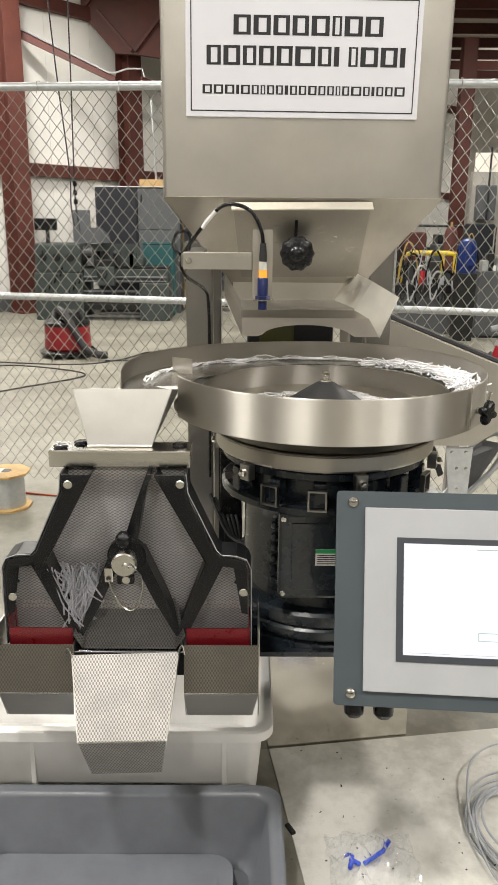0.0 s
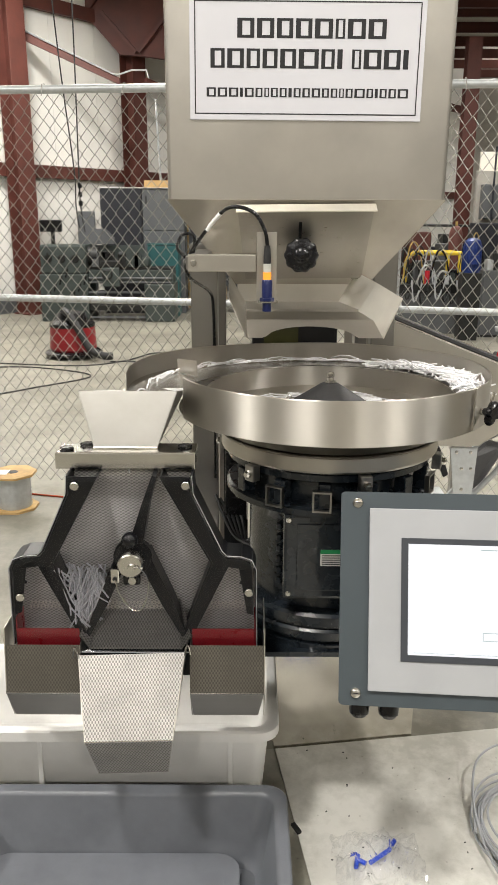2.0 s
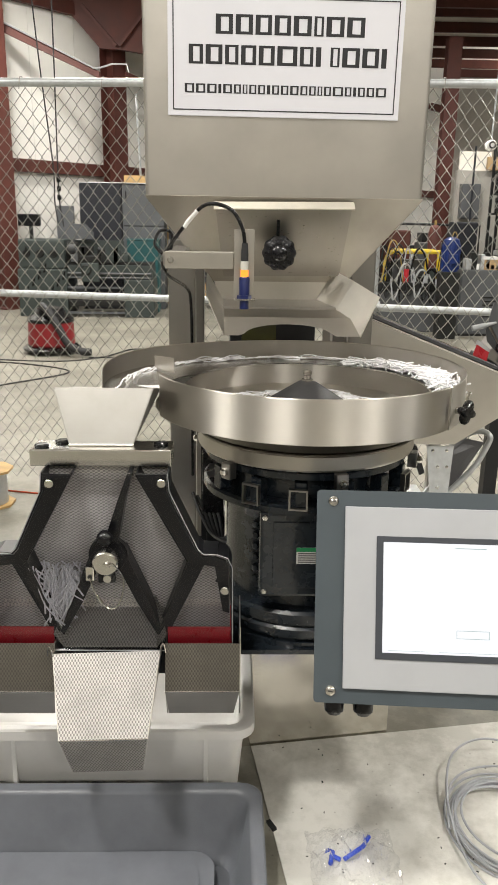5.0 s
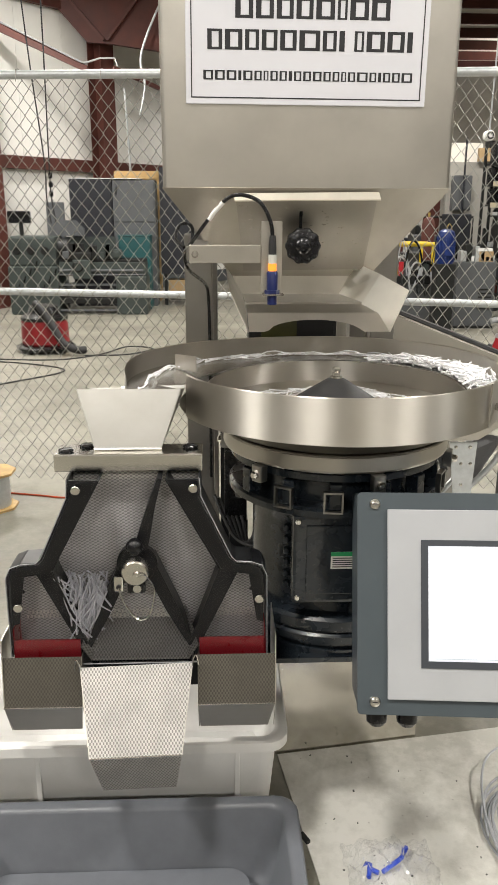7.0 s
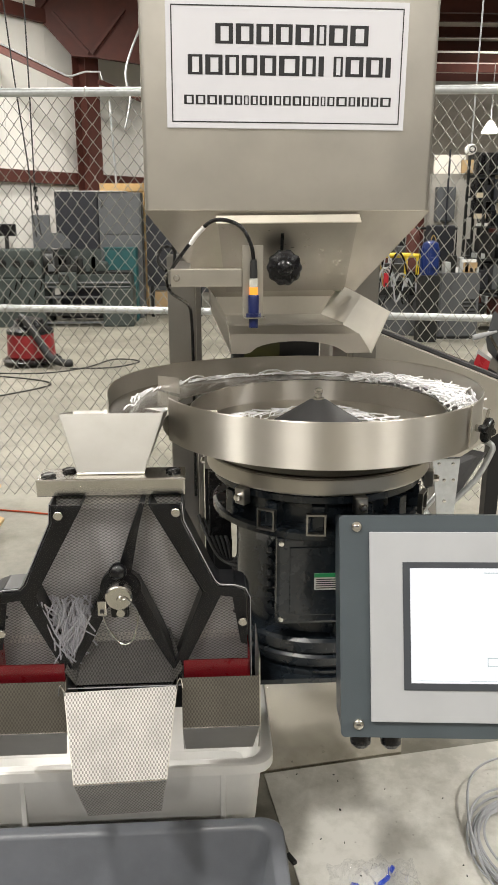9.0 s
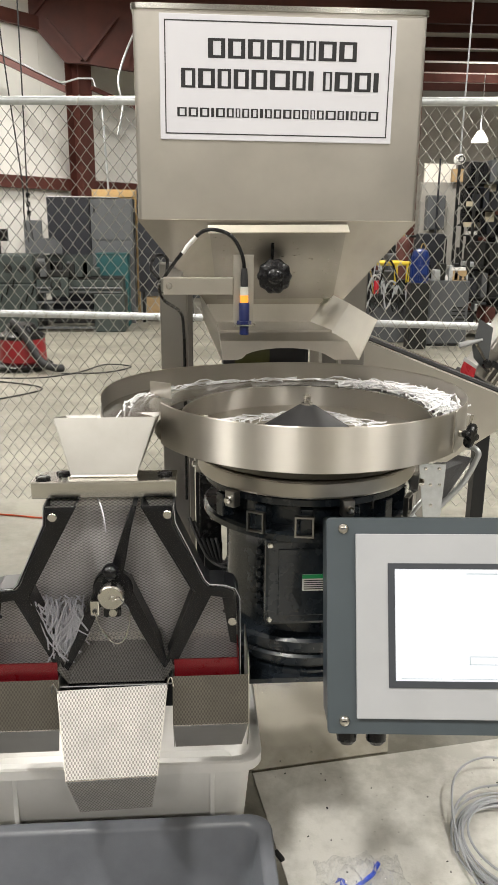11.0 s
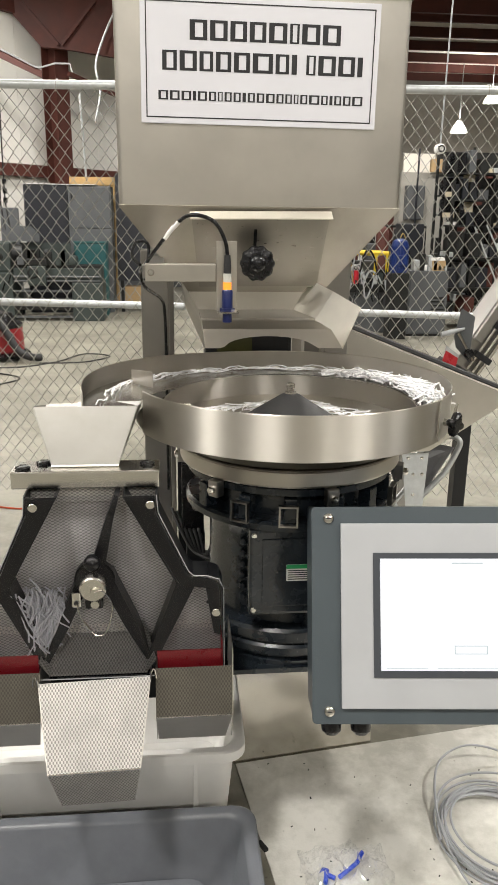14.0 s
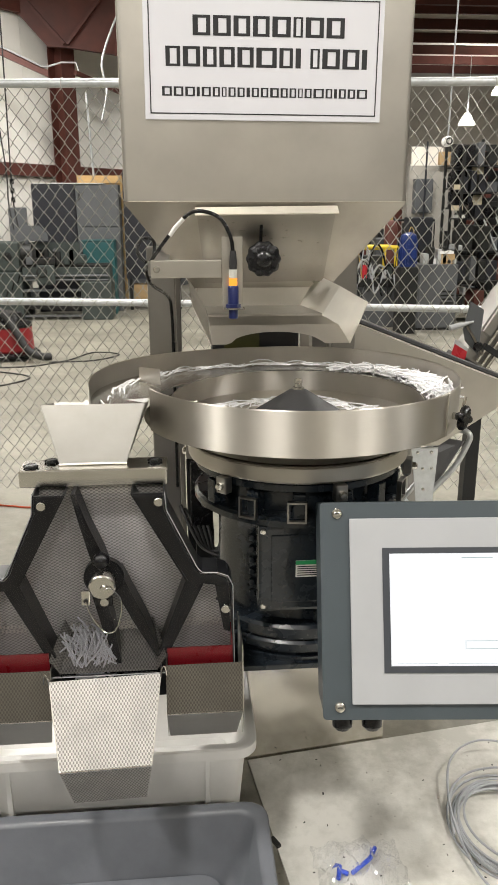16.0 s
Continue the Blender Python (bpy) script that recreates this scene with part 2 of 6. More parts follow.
STEEL = brushed("brushed_stainless")
STEEL_SOFT = brushed("bead_blasted_stainless", (0.50, 0.475, 0.43), 0.42, (60, 60, 60), 0.0)
STEEL_RING = brushed("spun_stainless", (0.60, 0.57, 0.52), 0.46, (3, 3, 900), 0.95, 0.05, 0.0, 0.25)
# raised colour: lamp glare on gate lip and pan flare is painted in
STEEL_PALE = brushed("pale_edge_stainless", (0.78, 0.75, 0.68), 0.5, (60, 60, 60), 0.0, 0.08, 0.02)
# dark tone of the underside is the rim band's shade, put into the colour
UNDER_STEEL = brushed("shade_toned_stainless", (0.20, 0.185, 0.15), 0.5, (3, 3, 250), 0.0, 0.2, 0.02)
STEEL_DULL = brushed("dull_stainless", (0.29, 0.28, 0.26), 0.45, (60, 60, 60), 0.0, 0.08, 0.02)
STEEL_MIRROR = brushed("smooth_stainless", (0.66, 0.63, 0.57), 0.16, (40, 40, 40), 0.0, 0.05, 0.01)
STEEL_SHINY = brushed("polished_stainless", (0.58, 0.565, 0.53), 0.2, (40, 40, 40), 0.0)
# darker hopper steel: dim reflections of the tilted sheets put into the colour
STEEL_CONE = brushed("dimmed_base_stainless", (0.40, 0.375, 0.33), 0.34, (60, 60, 60), 0.0, 0.1, 0.02)
STEEL_GATE = brushed("dimmed_gate_stainless", (0.33, 0.312, 0.28), 0.30, (40, 40, 200), 0.3, 0.06, 0.02)
STEEL_FRAME = brushed("frame_stainless", (0.33, 0.32, 0.305), 0.34, (300, 300, 4), 0.3)
# one rigidised stainless in four tones; how light falls is put into each colour
PERF_LIGHT = embossed("embossed_lit_sheet", (0.57, 0.55, 0.525), 0.42, 0.35, 0.42)
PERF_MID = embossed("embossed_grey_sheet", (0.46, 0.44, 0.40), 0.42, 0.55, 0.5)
PERF_DARK = embossed("embossed_shaded_sheet", (0.145, 0.132, 0.112), 0.45, 0.5, 0.6, relief=0.3)
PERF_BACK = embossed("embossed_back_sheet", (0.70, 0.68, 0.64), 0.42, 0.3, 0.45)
OLIVE = surface("olive_drive_paint", (0.055, 0.055, 0.012), 0.45, 0.0, 0.15)
BLACK_STEEL = surface("black_coated_steel", (0.007, 0.0075, 0.009), 0.42, 0.0, 0.3, 0.06, 0.04)
DRIVE_PAINT = surface("dark_blue_grey_enamel", (0.012, 0.0165, 0.022), 0.26, 0.0, 0.25, 0.08, 0.03, coat=0.3)
BLACK_PLASTIC = surface("black_plastic", (0.005, 0.005, 0.006), 0.26, 0.0, 0.2, 0.02, 0.05)
RUBBER = surface("black_rubber", (0.02, 0.02, 0.021), 0.55, 0.0, 0.2, 0.03, 0.1)
HMI_GREY = surface("dark_grey_enclosure_paint", (0.058, 0.072, 0.082), 0.38, 0.0, 0.05, 0.1, 0.12, 0.002)
HMI_SILVER = surface("silver_bezel_plastic", (0.40, 0.41, 0.43), 0.38, 0.1, 0.03, 0.1, 0.05, 0.001)
HMI_DARK = surface("screen_frame_plastic", (0.05, 0.055, 0.065), 0.35, 0.0, 0.05)
SCREEN = glow("lit_screen", (0.97, 0.98, 1.0), 0.98, 0.02)
SCREEN_LINE = glow("screen_outline", (0.50, 0.62, 0.63), 0.8, 0.02)
WHITE_PLASTIC = surface("white_tote_plastic", (0.80, 0.79, 0.77), 0.4, 0.0, 0.05, 0.12, 0.05)
GREY_PLASTIC = surface("grey_tote_plastic", (0.13, 0.138, 0.155), 0.36, 0.0, 0.12, 0.1, 0.1, 0.003)
VAC_RED = surface("dull_red_plastic", (0.22, 0.012, 0.016), 0.4, 0.0, 0.15)
RED_PLASTIC = surface("red_plastic", (0.42, 0.02, 0.03), 0.3, 0.0, 0.1)
SIGN_WHITE = surface("white_vinyl", (0.60, 0.598, 0.635), 0.45, 0.0, 0.02, 0.2, 0.0)
INK = surface("black_ink", (0.02, 0.02, 0.022), 0.4, 0.0, 0.1)
STICK = surface("white_paper_stick", (0.86, 0.86, 0.88), 0.5, 0.0, 0.08, 0.01, 0.05)
SMOKED = clear("smoked_polycarbonate", (0.925, 0.925, 0.95), 0.06, 1.27)
CLEAR_EDGE = surface("acrylic_edge", (0.45, 0.45, 0.47), 0.15, 0.0, 0.1)
FILM = clear("clear_film", (0.95, 0.955, 0.965), 0.12, 2.3)
GALV = surface("galvanised_steel", (0.52, 0.54, 0.55), 0.4, 0.6, 0.12, 0.03, 0.06)
WIRE = surface("galvanised_wire", (0.34, 0.335, 0.31), 0.38, 0.7, 0.15, 0.05, 0.0)
RED_STEEL = surface("red_oxide_primer", (0.085, 0.024, 0.017), 0.6, 0.0, 0.2, 0.3, 0.08)
WALL_WHITE = surface("white_metal_siding", (0.82, 0.81, 0.77), 0.5, 0.0, 0.05, 0.9, 0.02)
ROOF_DECK = surface("roof_insulation_facing", (0.80, 0.76, 0.68), 0.7, 0.0, 0.1, 1.2, 0.05)
BLOCK = surface("painted_block_wall", (0.34, 0.325, 0.29), 0.6, 0.0, 0.1, 0.6, 0.05)
FLOOR = concrete("sealed_concrete", (0.150, 0.142, 0.115), (0.265, 0.252, 0.208))
PATCH = concrete("dusty_concrete", (0.41, 0.398, 0.355), (0.66, 0.645, 0.60))
LATHE = surface("grey_green_machine_paint", (0.036, 0.046, 0.043), 0.5, 0.0, 0.3, 0.2, 0.1)
LATHE_DARK = surface("oily_dark_steel", (0.012, 0.0125, 0.012), 0.5, 0.2, 0.3, 0.1, 0.1)
TEAL = surface("teal_machine_paint", (0.012, 0.075, 0.08), 0.45, 0.0, 0.15, 0.3, 0.05)
CAB_DARK = surface("charcoal_cabinet_paint", (0.013, 0.0145, 0.02), 0.45, 0.0, 0.1, 0.5, 0.03)
CAB_GREY = surface("grey_cabinet_paint", (0.085, 0.09, 0.095), 0.45, 0.0, 0.1, 0.5, 0.03)
YELLOW = surface("safety_yellow_paint", (0.68, 0.50, 0.03), 0.4, 0.0, 0.12, 0.1, 0.05)
BLUE = surface("blue_motor_paint", (0.006, 0.022, 0.12), 0.35, 0.0, 0.15)
SENSOR_BLUE = surface("dark_blue_sensor_plastic", (0.010, 0.016, 0.075), 0.3, 0.0, 0.1)
AMBER = glow("amber_lamp", (1.0, 0.30, 0.03), 1.3, 0.4)
CLEAR_PLASTIC = surface("milky_sensor_plastic", (0.55, 0.55, 0.50), 0.25, 0.0, 0.1)
WOOD = surface("plywood", (0.50, 0.33, 0.14), 0.6, 0.0, 0.2, 0.05, 0.1, stretch=(1, 1, 8))
CARDBOARD = surface("tan_carton", (0.42, 0.29, 0.15), 0.7, 0.0, 0.12, 0.1, 0.05)
CREAM = surface("cream_card", (0.60, 0.53, 0.38), 0.7, 0.0, 0.1, 0.1, 0.03)
CABLE_GREY = surface("grey_cable_jacket", (0.37, 0.38, 0.40), 0.4, 0.0, 0.1)
CABLE_RED = surface("orange_red_cord", (0.45, 0.06, 0.02), 0.5, 0.0, 0.1)
BLUE_TIE = surface("blue_plastic_clip", (0.02, 0.07, 0.55), 0.35, 0.0, 0.1)
LABEL_GREEN = surface("green_label", (0.02, 0.30, 0.10), 0.5, 0.0, 0.05)
LABEL_WHITE = surface("white_label", (0.78, 0.78, 0.76), 0.5, 0.0, 0.03)
BRASS = surface("worn_brass_tab", (0.55, 0.40, 0.14), 0.35, 0.8, 0.15)
WEAVE = surface("grey_woven_mesh", (0.16, 0.16, 0.165), 0.6, 0.2, 0.3, 0.01, 0.3, stretch=(1, 6, 6))
LAMP_GLOW = glow("lit_high_bay_lens", (1.0, 0.95, 0.86), 26.0)
LAMP_SHELL = glow("lit_acrylic_reflector", (1.0, 0.96, 0.88), 2.5, 0.8)


# ---------------------------------------------------------------- the hall
def hall():
    floor = single("floor", box(-24, 16, -11, 26, -0.2, 0.0), FLOOR, "sealed grey concrete hall floor with stains", "floor", kind="structure")
    bm = bmesh.new()
    add_prism(bm, [(-0.118, 0.064), (1.9, 0.355), (2.2, -2.6), (-0.02, -2.6), (-0.02, -0.6)], 0.004, "z", 0.0)
    single("pavement_slab", bm, PATCH, "lighter dusty concrete floor patch with dark specks", "floor patch", kind="structure")
    single("wall_north", box(-2, 16, 24.0, 24.3, 0, 6.4), BLOCK, "pale painted far wall of the hall", "wall", kind="structure")
    # east and south walls are unseen, added to close the hall for reflections
    single("wall_east", box(15.0, 15.3, -11, 24, 0, 6.4), BLOCK, "pale painted side wall of the hall", "wall", kind="structure")
    single("wall_south", box(-24, 16, -10.3, -10.0, 0, 6.4), BLOCK, "pale painted wall behind the camera", "wall", kind="structure")
    # the white side wall runs askew, on red columns
    ang = math.degrees(math.atan2(1.9, 1.55))
    m = pose(-3.76, 10.75, 0, 0, 0, ang)
    wall = empty("wall_west", (0, 0, 0), "white ribbed metal siding on red steel girts", "wall", kind="structure")
    wall.matrix_world = m
    for i in range(-17, 20):
        part("siding_panel", box(i * 0.92 + 0.003, i * 0.92 + 0.917, 0.30, 0.36, 0, 6.4), WALL_WHITE, wall)
    for z, mat in ((2.12, RED_STEEL), (4.6, RED_STEEL)):
        part("girt", box(-16, 17, 0.18, 0.29, z, z + 0.2, 0.01), mat, wall)
    part("base_trim", box(-16, 17, 0.27, 0.298, 0, 0.25), CAB_GREY, wall)
    for k, x in enumerate((-5.62, 0.0, 2.42, 7.4, 12.4)):
        col = empty("steel_column", (0, 0, 0), "red oxide primed steel building column", "column", "hall columns", "structure")
        col.matrix_world = m @ pose(x, 0, 0)
        part("flange", box(-0.15, 0.15, -0.16, -0.145, 0, 5.4), RED_STEEL, col)
        part("flange", box(-0.15, 0.15, 0.145, 0.16, 0, 5.4), RED_STEEL, col)
        part("web", box(-0.012, 0.012, -0.145, 0.145, 0, 5.4), RED_STEEL, col)
        part("base_plate", box(-0.18, 0.18, -0.2, 0.2, 0, 0.02), RED_STEEL, col)
    # pitched grey brace above the girt, and the conduit drops
    up = empty("wall_girt", (0, 0, 0), "red primed sloping girt with a pale conduit along it", "girt", kind="structure")
    part("channel", prism([(-4.75, 4.70), (-2.2, 3.56), (-2.2, 3.46), (-4.75, 4.56)], 0.09, "y", 10.95), RED_STEEL, up)
    part("conduit", tube([(-4.75, 10.93, 4.72), (-2.28, 10.93, 3.60), (-2.2, 10.93, 3.60), (-2.0, 10.93, 3.66), (-1.78, 10.93, 3.66), (-1.75, 10.93, 3.55)], 0.014, 6), GALV, up)
    single("wall_brace", tube([(-1.95, 12.15, 3.72), (-0.9, 13.3, 3.42)], 0.045, 4), RED_STEEL, "red primed strut crossing the white wall", "brace", kind="structure")
    # deep haunched rafter over the wall column
    bm = bmesh.new()
    add_prism(bm, [(-4.2, 5.9), (-3.1, 4.9), (-2.38, 4.12), (-1.98, 4.1), (-1.2, 4.0), (2.5, 4.3), (2.5, 5.9)], 0.12, "y", 12.25)
    single("rafter", bm, RED_STEEL, "deep red primed steel roof rafter", "rafter", kind="structure")
    for x0, z0, x1, z1 in ((-2.9, 4.75, -2.15, 5.6), (-2.05, 4.15, -1.5, 4.8), (-2.1, 4.15, -2.65, 4.75)):
        single("rafter_stiffener", tube([(x0, 12.2, z0), (x1, 12.2, z1)], 0.035, 4), RED_STEEL, "red primed diagonal flange brace", "brace", "rafter braces", "structure")
    single("wall_conduit", tube(spline([(-1.55, 12.1, 3.0), (-1.45, 12.1, 3.45), (-1.5, 12.1, 3.9), (-1.2, 12.1, 4.6), (-0.9, 12.1, 5.0)], 6), 0.02, 6), GALV, "thin bent grey conduit", "conduit", kind="structure")
    single("wall_conduit", tube([(-1.72, 12.0, 1.9), (-1.78, 12.0, 3.4)], 0.02, 6), GALV, "thin upright grey conduit", "conduit", kind="structure")
    single("rafter", box(0.5, 14, 13.95, 14.05, 5.25, 5.59), RED_STEEL, "deep red primed steel roof rafter", "rafter", kind="structure")
    col = empty("steel_column", (3.98, 14.0, 0), "red oxide primed interior steel column", "column", "hall columns", "structure")
    part("flange", box(-0.13, 0.13, -0.13, -0.115, 0, 4.75), RED_STEEL, col)
    part("flange", box(-0.13, 0.13, 0.115, 0.13, 0, 4.75), RED_STEEL, col)
    part("web", box(-0.012, 0.012, -0.115, 0.115, 0, 4.75), RED_STEEL, col)
    # roof deck and its purlins
    bm = bmesh.new()
    add_box(bm, -24, 16, -11, 26, 5.9, 6.1)
    single("ceiling", bm, ROOF_DECK, "pale insulated roof deck above dark red purlins", "ceiling", kind="structure")
    for i in range(24):
        y = -9.6 + i * 1.45
        single("purlin", box(-20, 15, y, y + 0.07, 5.68, 5.9), RED_STEEL, "dark red primed roof purlin", "purlin", "roof purlins", "structure")


def high_bay(x, y, z=5.05):
    lamp = empty("high_bay_lamp", (x, y, 0), "bell-shaped white high-bay lamp, lit", "lamp", "high-bay lamps")
    part("reflector", turned([(0.05, z + 0.34), (0.09, z + 0.3), (0.2, z + 0.12), (0.24, z + 0.02), (0.23, z + 0.02), (0.19, z + 0.12), (0.05, z + 0.3)], steps=24), LAMP_SHELL, lamp, smooth=40)
    part("lens", turned([(0.0, z + 0.10), (0.17, z + 0.10), (0.2, z + 0.055), (0.0, z + 0.05)], steps=24), LAMP_GLOW, lamp, "glowing lens")
    part("stem", tube([(0, 0, z + 0.33), (0, 0, 5.9)], 0.012, 6), GALV, lamp)
    return lamp


# ---------------------------------------------------------------- chain-link fence
def fence_y(x):
    return 2.30 - 0.1 * x


def chain_fence():
    fence = empty("chain_link_fence", (0, 0, 0), "galvanised chain-link fence with steel pipe rails", "fence")
    x0, x1 = -2.3, 2.6
    part("top_rail", tube([(x0, fence_y(x0), 2.12), (x1, fence_y(x1), 2.12)], 0.021, 12), GALV, fence, smooth=40)
    part("mid_rail", tube([(x0, fence_y(x0), 1.075), (0.55, fence_y(0.55), 1.045)], 0.019, 12), GALV, fence, smooth=40)
    part("mid_rail", tube([(0.55, fence_y(0.55), 1.035), (x1, fence_y(x1), 1.0)], 0.019, 12), GALV, fence, smooth=40)
    for x in (-2.2, 0.57, 2.55):
        part("post", tube([(x, fence_y(x) + 0.045, 0.0), (x, fence_y(x) + 0.045, 2.16)], 0.024, 12), GALV, fence, smooth=40)
        part("post_cap", turned([(0.027, 2.15), (0.027, 2.17), (0.018, 2.19), (0.0, 2.195)], (x, fence_y(x) + 0.045, 0), 12), GALV, fence, smooth=40)
    bm = bmesh.new()
    add_tube(bm, [(0.535, fence_y(0.535), 1.04), (0.60, fence_y(0.6), 1.04)], 0.028, 10)
    part("rail_clamp", bm, GALV, fence, smooth=40)
    w, hgt = 0.0325, 0.083
    verts, faces = [], []
    n = int((x1 - x0) / w)
    rows = int(2.1 / hgt * 2)
    r = 0.0020
    for i in range(n):
        base = len(verts)
        for k in range(rows + 1):
            sgn = 1 if ((k + i) % 2 == 0) else -1
            x = x0 + i * w + w * 0.5 + sgn * w * 0.5
            x += 0.003 * math.sin(i * 1.7 + k * 0.35)
            z = 0.02 + k * hgt / 2 + 0.002 * math.sin(i * 2.1 + k)
            y = fence_y(x) - 0.024 + (0.0025 if sgn > 0 else -0.0025) + 0.006 * math.sin(x * 2.2 + z * 3)
            for dx, dy in ((-r, 0), (0, -r), (r, 0), (0, r)):
                verts.append((x + dx * 1.2, y + dy, z))
        for k in range(rows):
            a = base + 4 * k
            for q in range(4):
                faces.append((a + q, a + (q + 1) % 4, a + 4 + (q + 1) % 4, a + 4 + q))
    me = bpy.data.meshes.new("chain_link_mesh")
    me.from_pydata(verts, [], faces)
    me.materials.append(WIRE)
    ob = new("chain_link_mesh", me)
    ob.parent = fence
    tagged(ob, kind="stuff")
    for k in range(11):
        x = -2.1 + k * 0.42
        part("wire_tie", tube([(x, fence_y(x) - 0.03, 2.085), (x + 0.004, fence_y(x) - 0.02, 2.142), (x + 0.006, fence_y(x) + 0.02, 2.15), (x + 0.01, fence_y(x) + 0.03, 2.12)], 0.0022, 5), WIRE, fence)


hall()
for lx, ly in LAMPS:
    high_bay(lx, ly, 5.12)
high_bay(7.83, 21.0, 3.88)
high_bay(8.72, 21.0, 4.68)
chain_fence()


# ---------------------------------------------------------------- feed hopper on its stand
HX0, HX1, HY0, HY1, HZ0, HZ1 = -0.411, 0.312, 0.262, 0.90, 1.537, 2.022


def hopper():
    hop = empty("supply_hopper", (0, 0, 0), "large square brushed stainless steel supply hopper with a tapered base", "hopper")
    part("shell", prism(rounded(HX0, HX1, HY0, HY1, 0.012, 4), HZ1 - HZ0, "z", HZ0), STEEL_SOFT, hop, smooth=30)
    # pyramid below
    ox0, ox1, oy0, oy1, oz = -0.235, 0.128, 0.34, 0.62, 1.315
    a = [(HX0, HY0, HZ0), (HX1, HY0, HZ0), (HX1, HY1, HZ0), (HX0, HY1, HZ0)]
    b = [(ox0, oy0, oz), (ox1, oy0, oz), (ox1, oy1, oz), (ox0, oy1, oz)]
    for i in range(4):
        j = (i + 1) % 4
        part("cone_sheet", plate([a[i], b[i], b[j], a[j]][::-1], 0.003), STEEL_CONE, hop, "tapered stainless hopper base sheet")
    part("outlet", box(ox0 + 0.004, ox1 - 0.004, oy0, oy1, 1.26, oz), STEEL, hop)
    rim = bmesh.new()
    add_prism(rim, rounded(HX0 - 0.004, HX1 + 0.004, HY0 - 0.004, HY1 + 0.004, 0.014, 4), 0.012, "z", HZ1)
    part("rim", rim, STEEL_SHINY, hop, smooth=30)
    # gate housing: a folded cover with a top lip, its lamp glare in the colour
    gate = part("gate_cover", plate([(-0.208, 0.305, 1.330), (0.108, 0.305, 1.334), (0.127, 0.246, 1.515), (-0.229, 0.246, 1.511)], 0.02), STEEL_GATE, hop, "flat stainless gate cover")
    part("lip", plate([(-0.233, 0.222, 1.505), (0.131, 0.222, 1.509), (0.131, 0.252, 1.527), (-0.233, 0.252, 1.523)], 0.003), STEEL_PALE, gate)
    return hop


def sign():
    s = empty("sign_plate", (0, 0, 0), "white rectangular sign with black border and dark bars of writing", "sign")
    m = pose(-0.057, HY0, 1.869, 0, 0.35, 0)
    s.matrix_world = m
    part("panel", box(-0.291, 0.291, -0.004, 0.0, -0.142, 0.142, 0.0015), SIGN_WHITE, s)
    b = bmesh.new()
    x, z, w = 0.2785, 0.1285, 0.0026
    for q in ((-x, x, -z, -z + w), (-x, x, z - w, z), (-x, -x + w, -z + w, z - w), (x - w, x, -z + w, z - w)):
        add_box(b, q[0], q[1], -0.0046, -0.004, q[2], q[3])
    part("border", b, INK, s)

    def bars(x0, x1, z0, z1, widths, gap=0.16):
        unit = (x1 - x0) / (sum(widths) + gap * (len(widths) - 1))
        px = x0
        for wd in widths:
            if wd > 0.3:
                h = z1 - z0
                x0b, x1b, st = px, px + wd * unit, min(0.3 * wd * unit, 0.3 * h)
                bm = bmesh.new()
                if wd > 0.45:
                    for q in ((x0b, x0b + st, z0, z0 + h), (x1b - 0.8 * st, x1b, z0, z0 + h), (x0b + st, x1b - 0.8 * st, z0, z0 + 0.5 * st), (x0b + st, x1b - 0.8 * st, z0 + h - 0.5 * st, z0 + h)):
                        add_box(bm, q[0], q[1], -0.0046, -0.004, q[2], q[3])
                else:
                    add_box(bm, x0b, x1b, -0.0046, -0.004, z0, z0 + h)
                part("writing_block", bm, INK, s)
            px += (wd + gap) * unit
    bars(-0.173, 0.194, 0.046, 0.090, [1.0, 1.0, 0.95, 0.95, 1.05, 0.55, 1.05, 1.05])
    bars(-0.239, 0.252, -0.022, 0.022, [0.85, 1, 0.8, 0.9, 0.95, 1.2, 0.8, 0.31, 0.25, 0.55, 1.05, 1.0, 0.31])
    bars(-0.249, 0.256, -0.088, -0.067, [1, 1, 1, 0.31, 0.95, 0.75, 0.5, 0.75, 0.75, 0.35, 0.75, 0.8, 0.9, 0.75, 0.7, 0.5, 0.75, 1.1, 0.7, 0.31, 0.75, 0.8, 1.1], gap=0.2)
    return s


def star_knob(name, at, r, depth, lobes, direction_x, label, parent=None, rz=0):
    """A lobed clamping knob whose axis points at the viewer."""
    bm = bmesh.new()
    n = lobes * 8
    rings = []
    for d, k in ((0.0, 0.86), (depth * 0.25, 1.0), (depth * 0.75, 1.0), (depth, 0.84), (depth * 1.0, 0.4)):
        ring = []
        for i in range(n):
            a = 2 * math.pi * i / n
            rr = r * k * (1.0 + direction_x * math.cos(lobes * a))
            ring.append(bm.verts.new((rr * math.cos(a), -d, rr * math.sin(a))))
        rings.append(ring)
    for p, q in zip(rings, rings[1:]):
        for i in range(n):
            bm.faces.new((p[i], p[(i + 1) % n], q[(i + 1) % n], q[i]))
    bm.faces.new(rings[0][::-1])
    bm.faces.new(rings[-1])
    bmesh.ops.transform(bm, matrix=pose(*at, 0, 0, rz), verts=bm.verts[:])
    bmesh.ops.recalc_face_normals(bm, faces=bm.faces[:])
    return bm


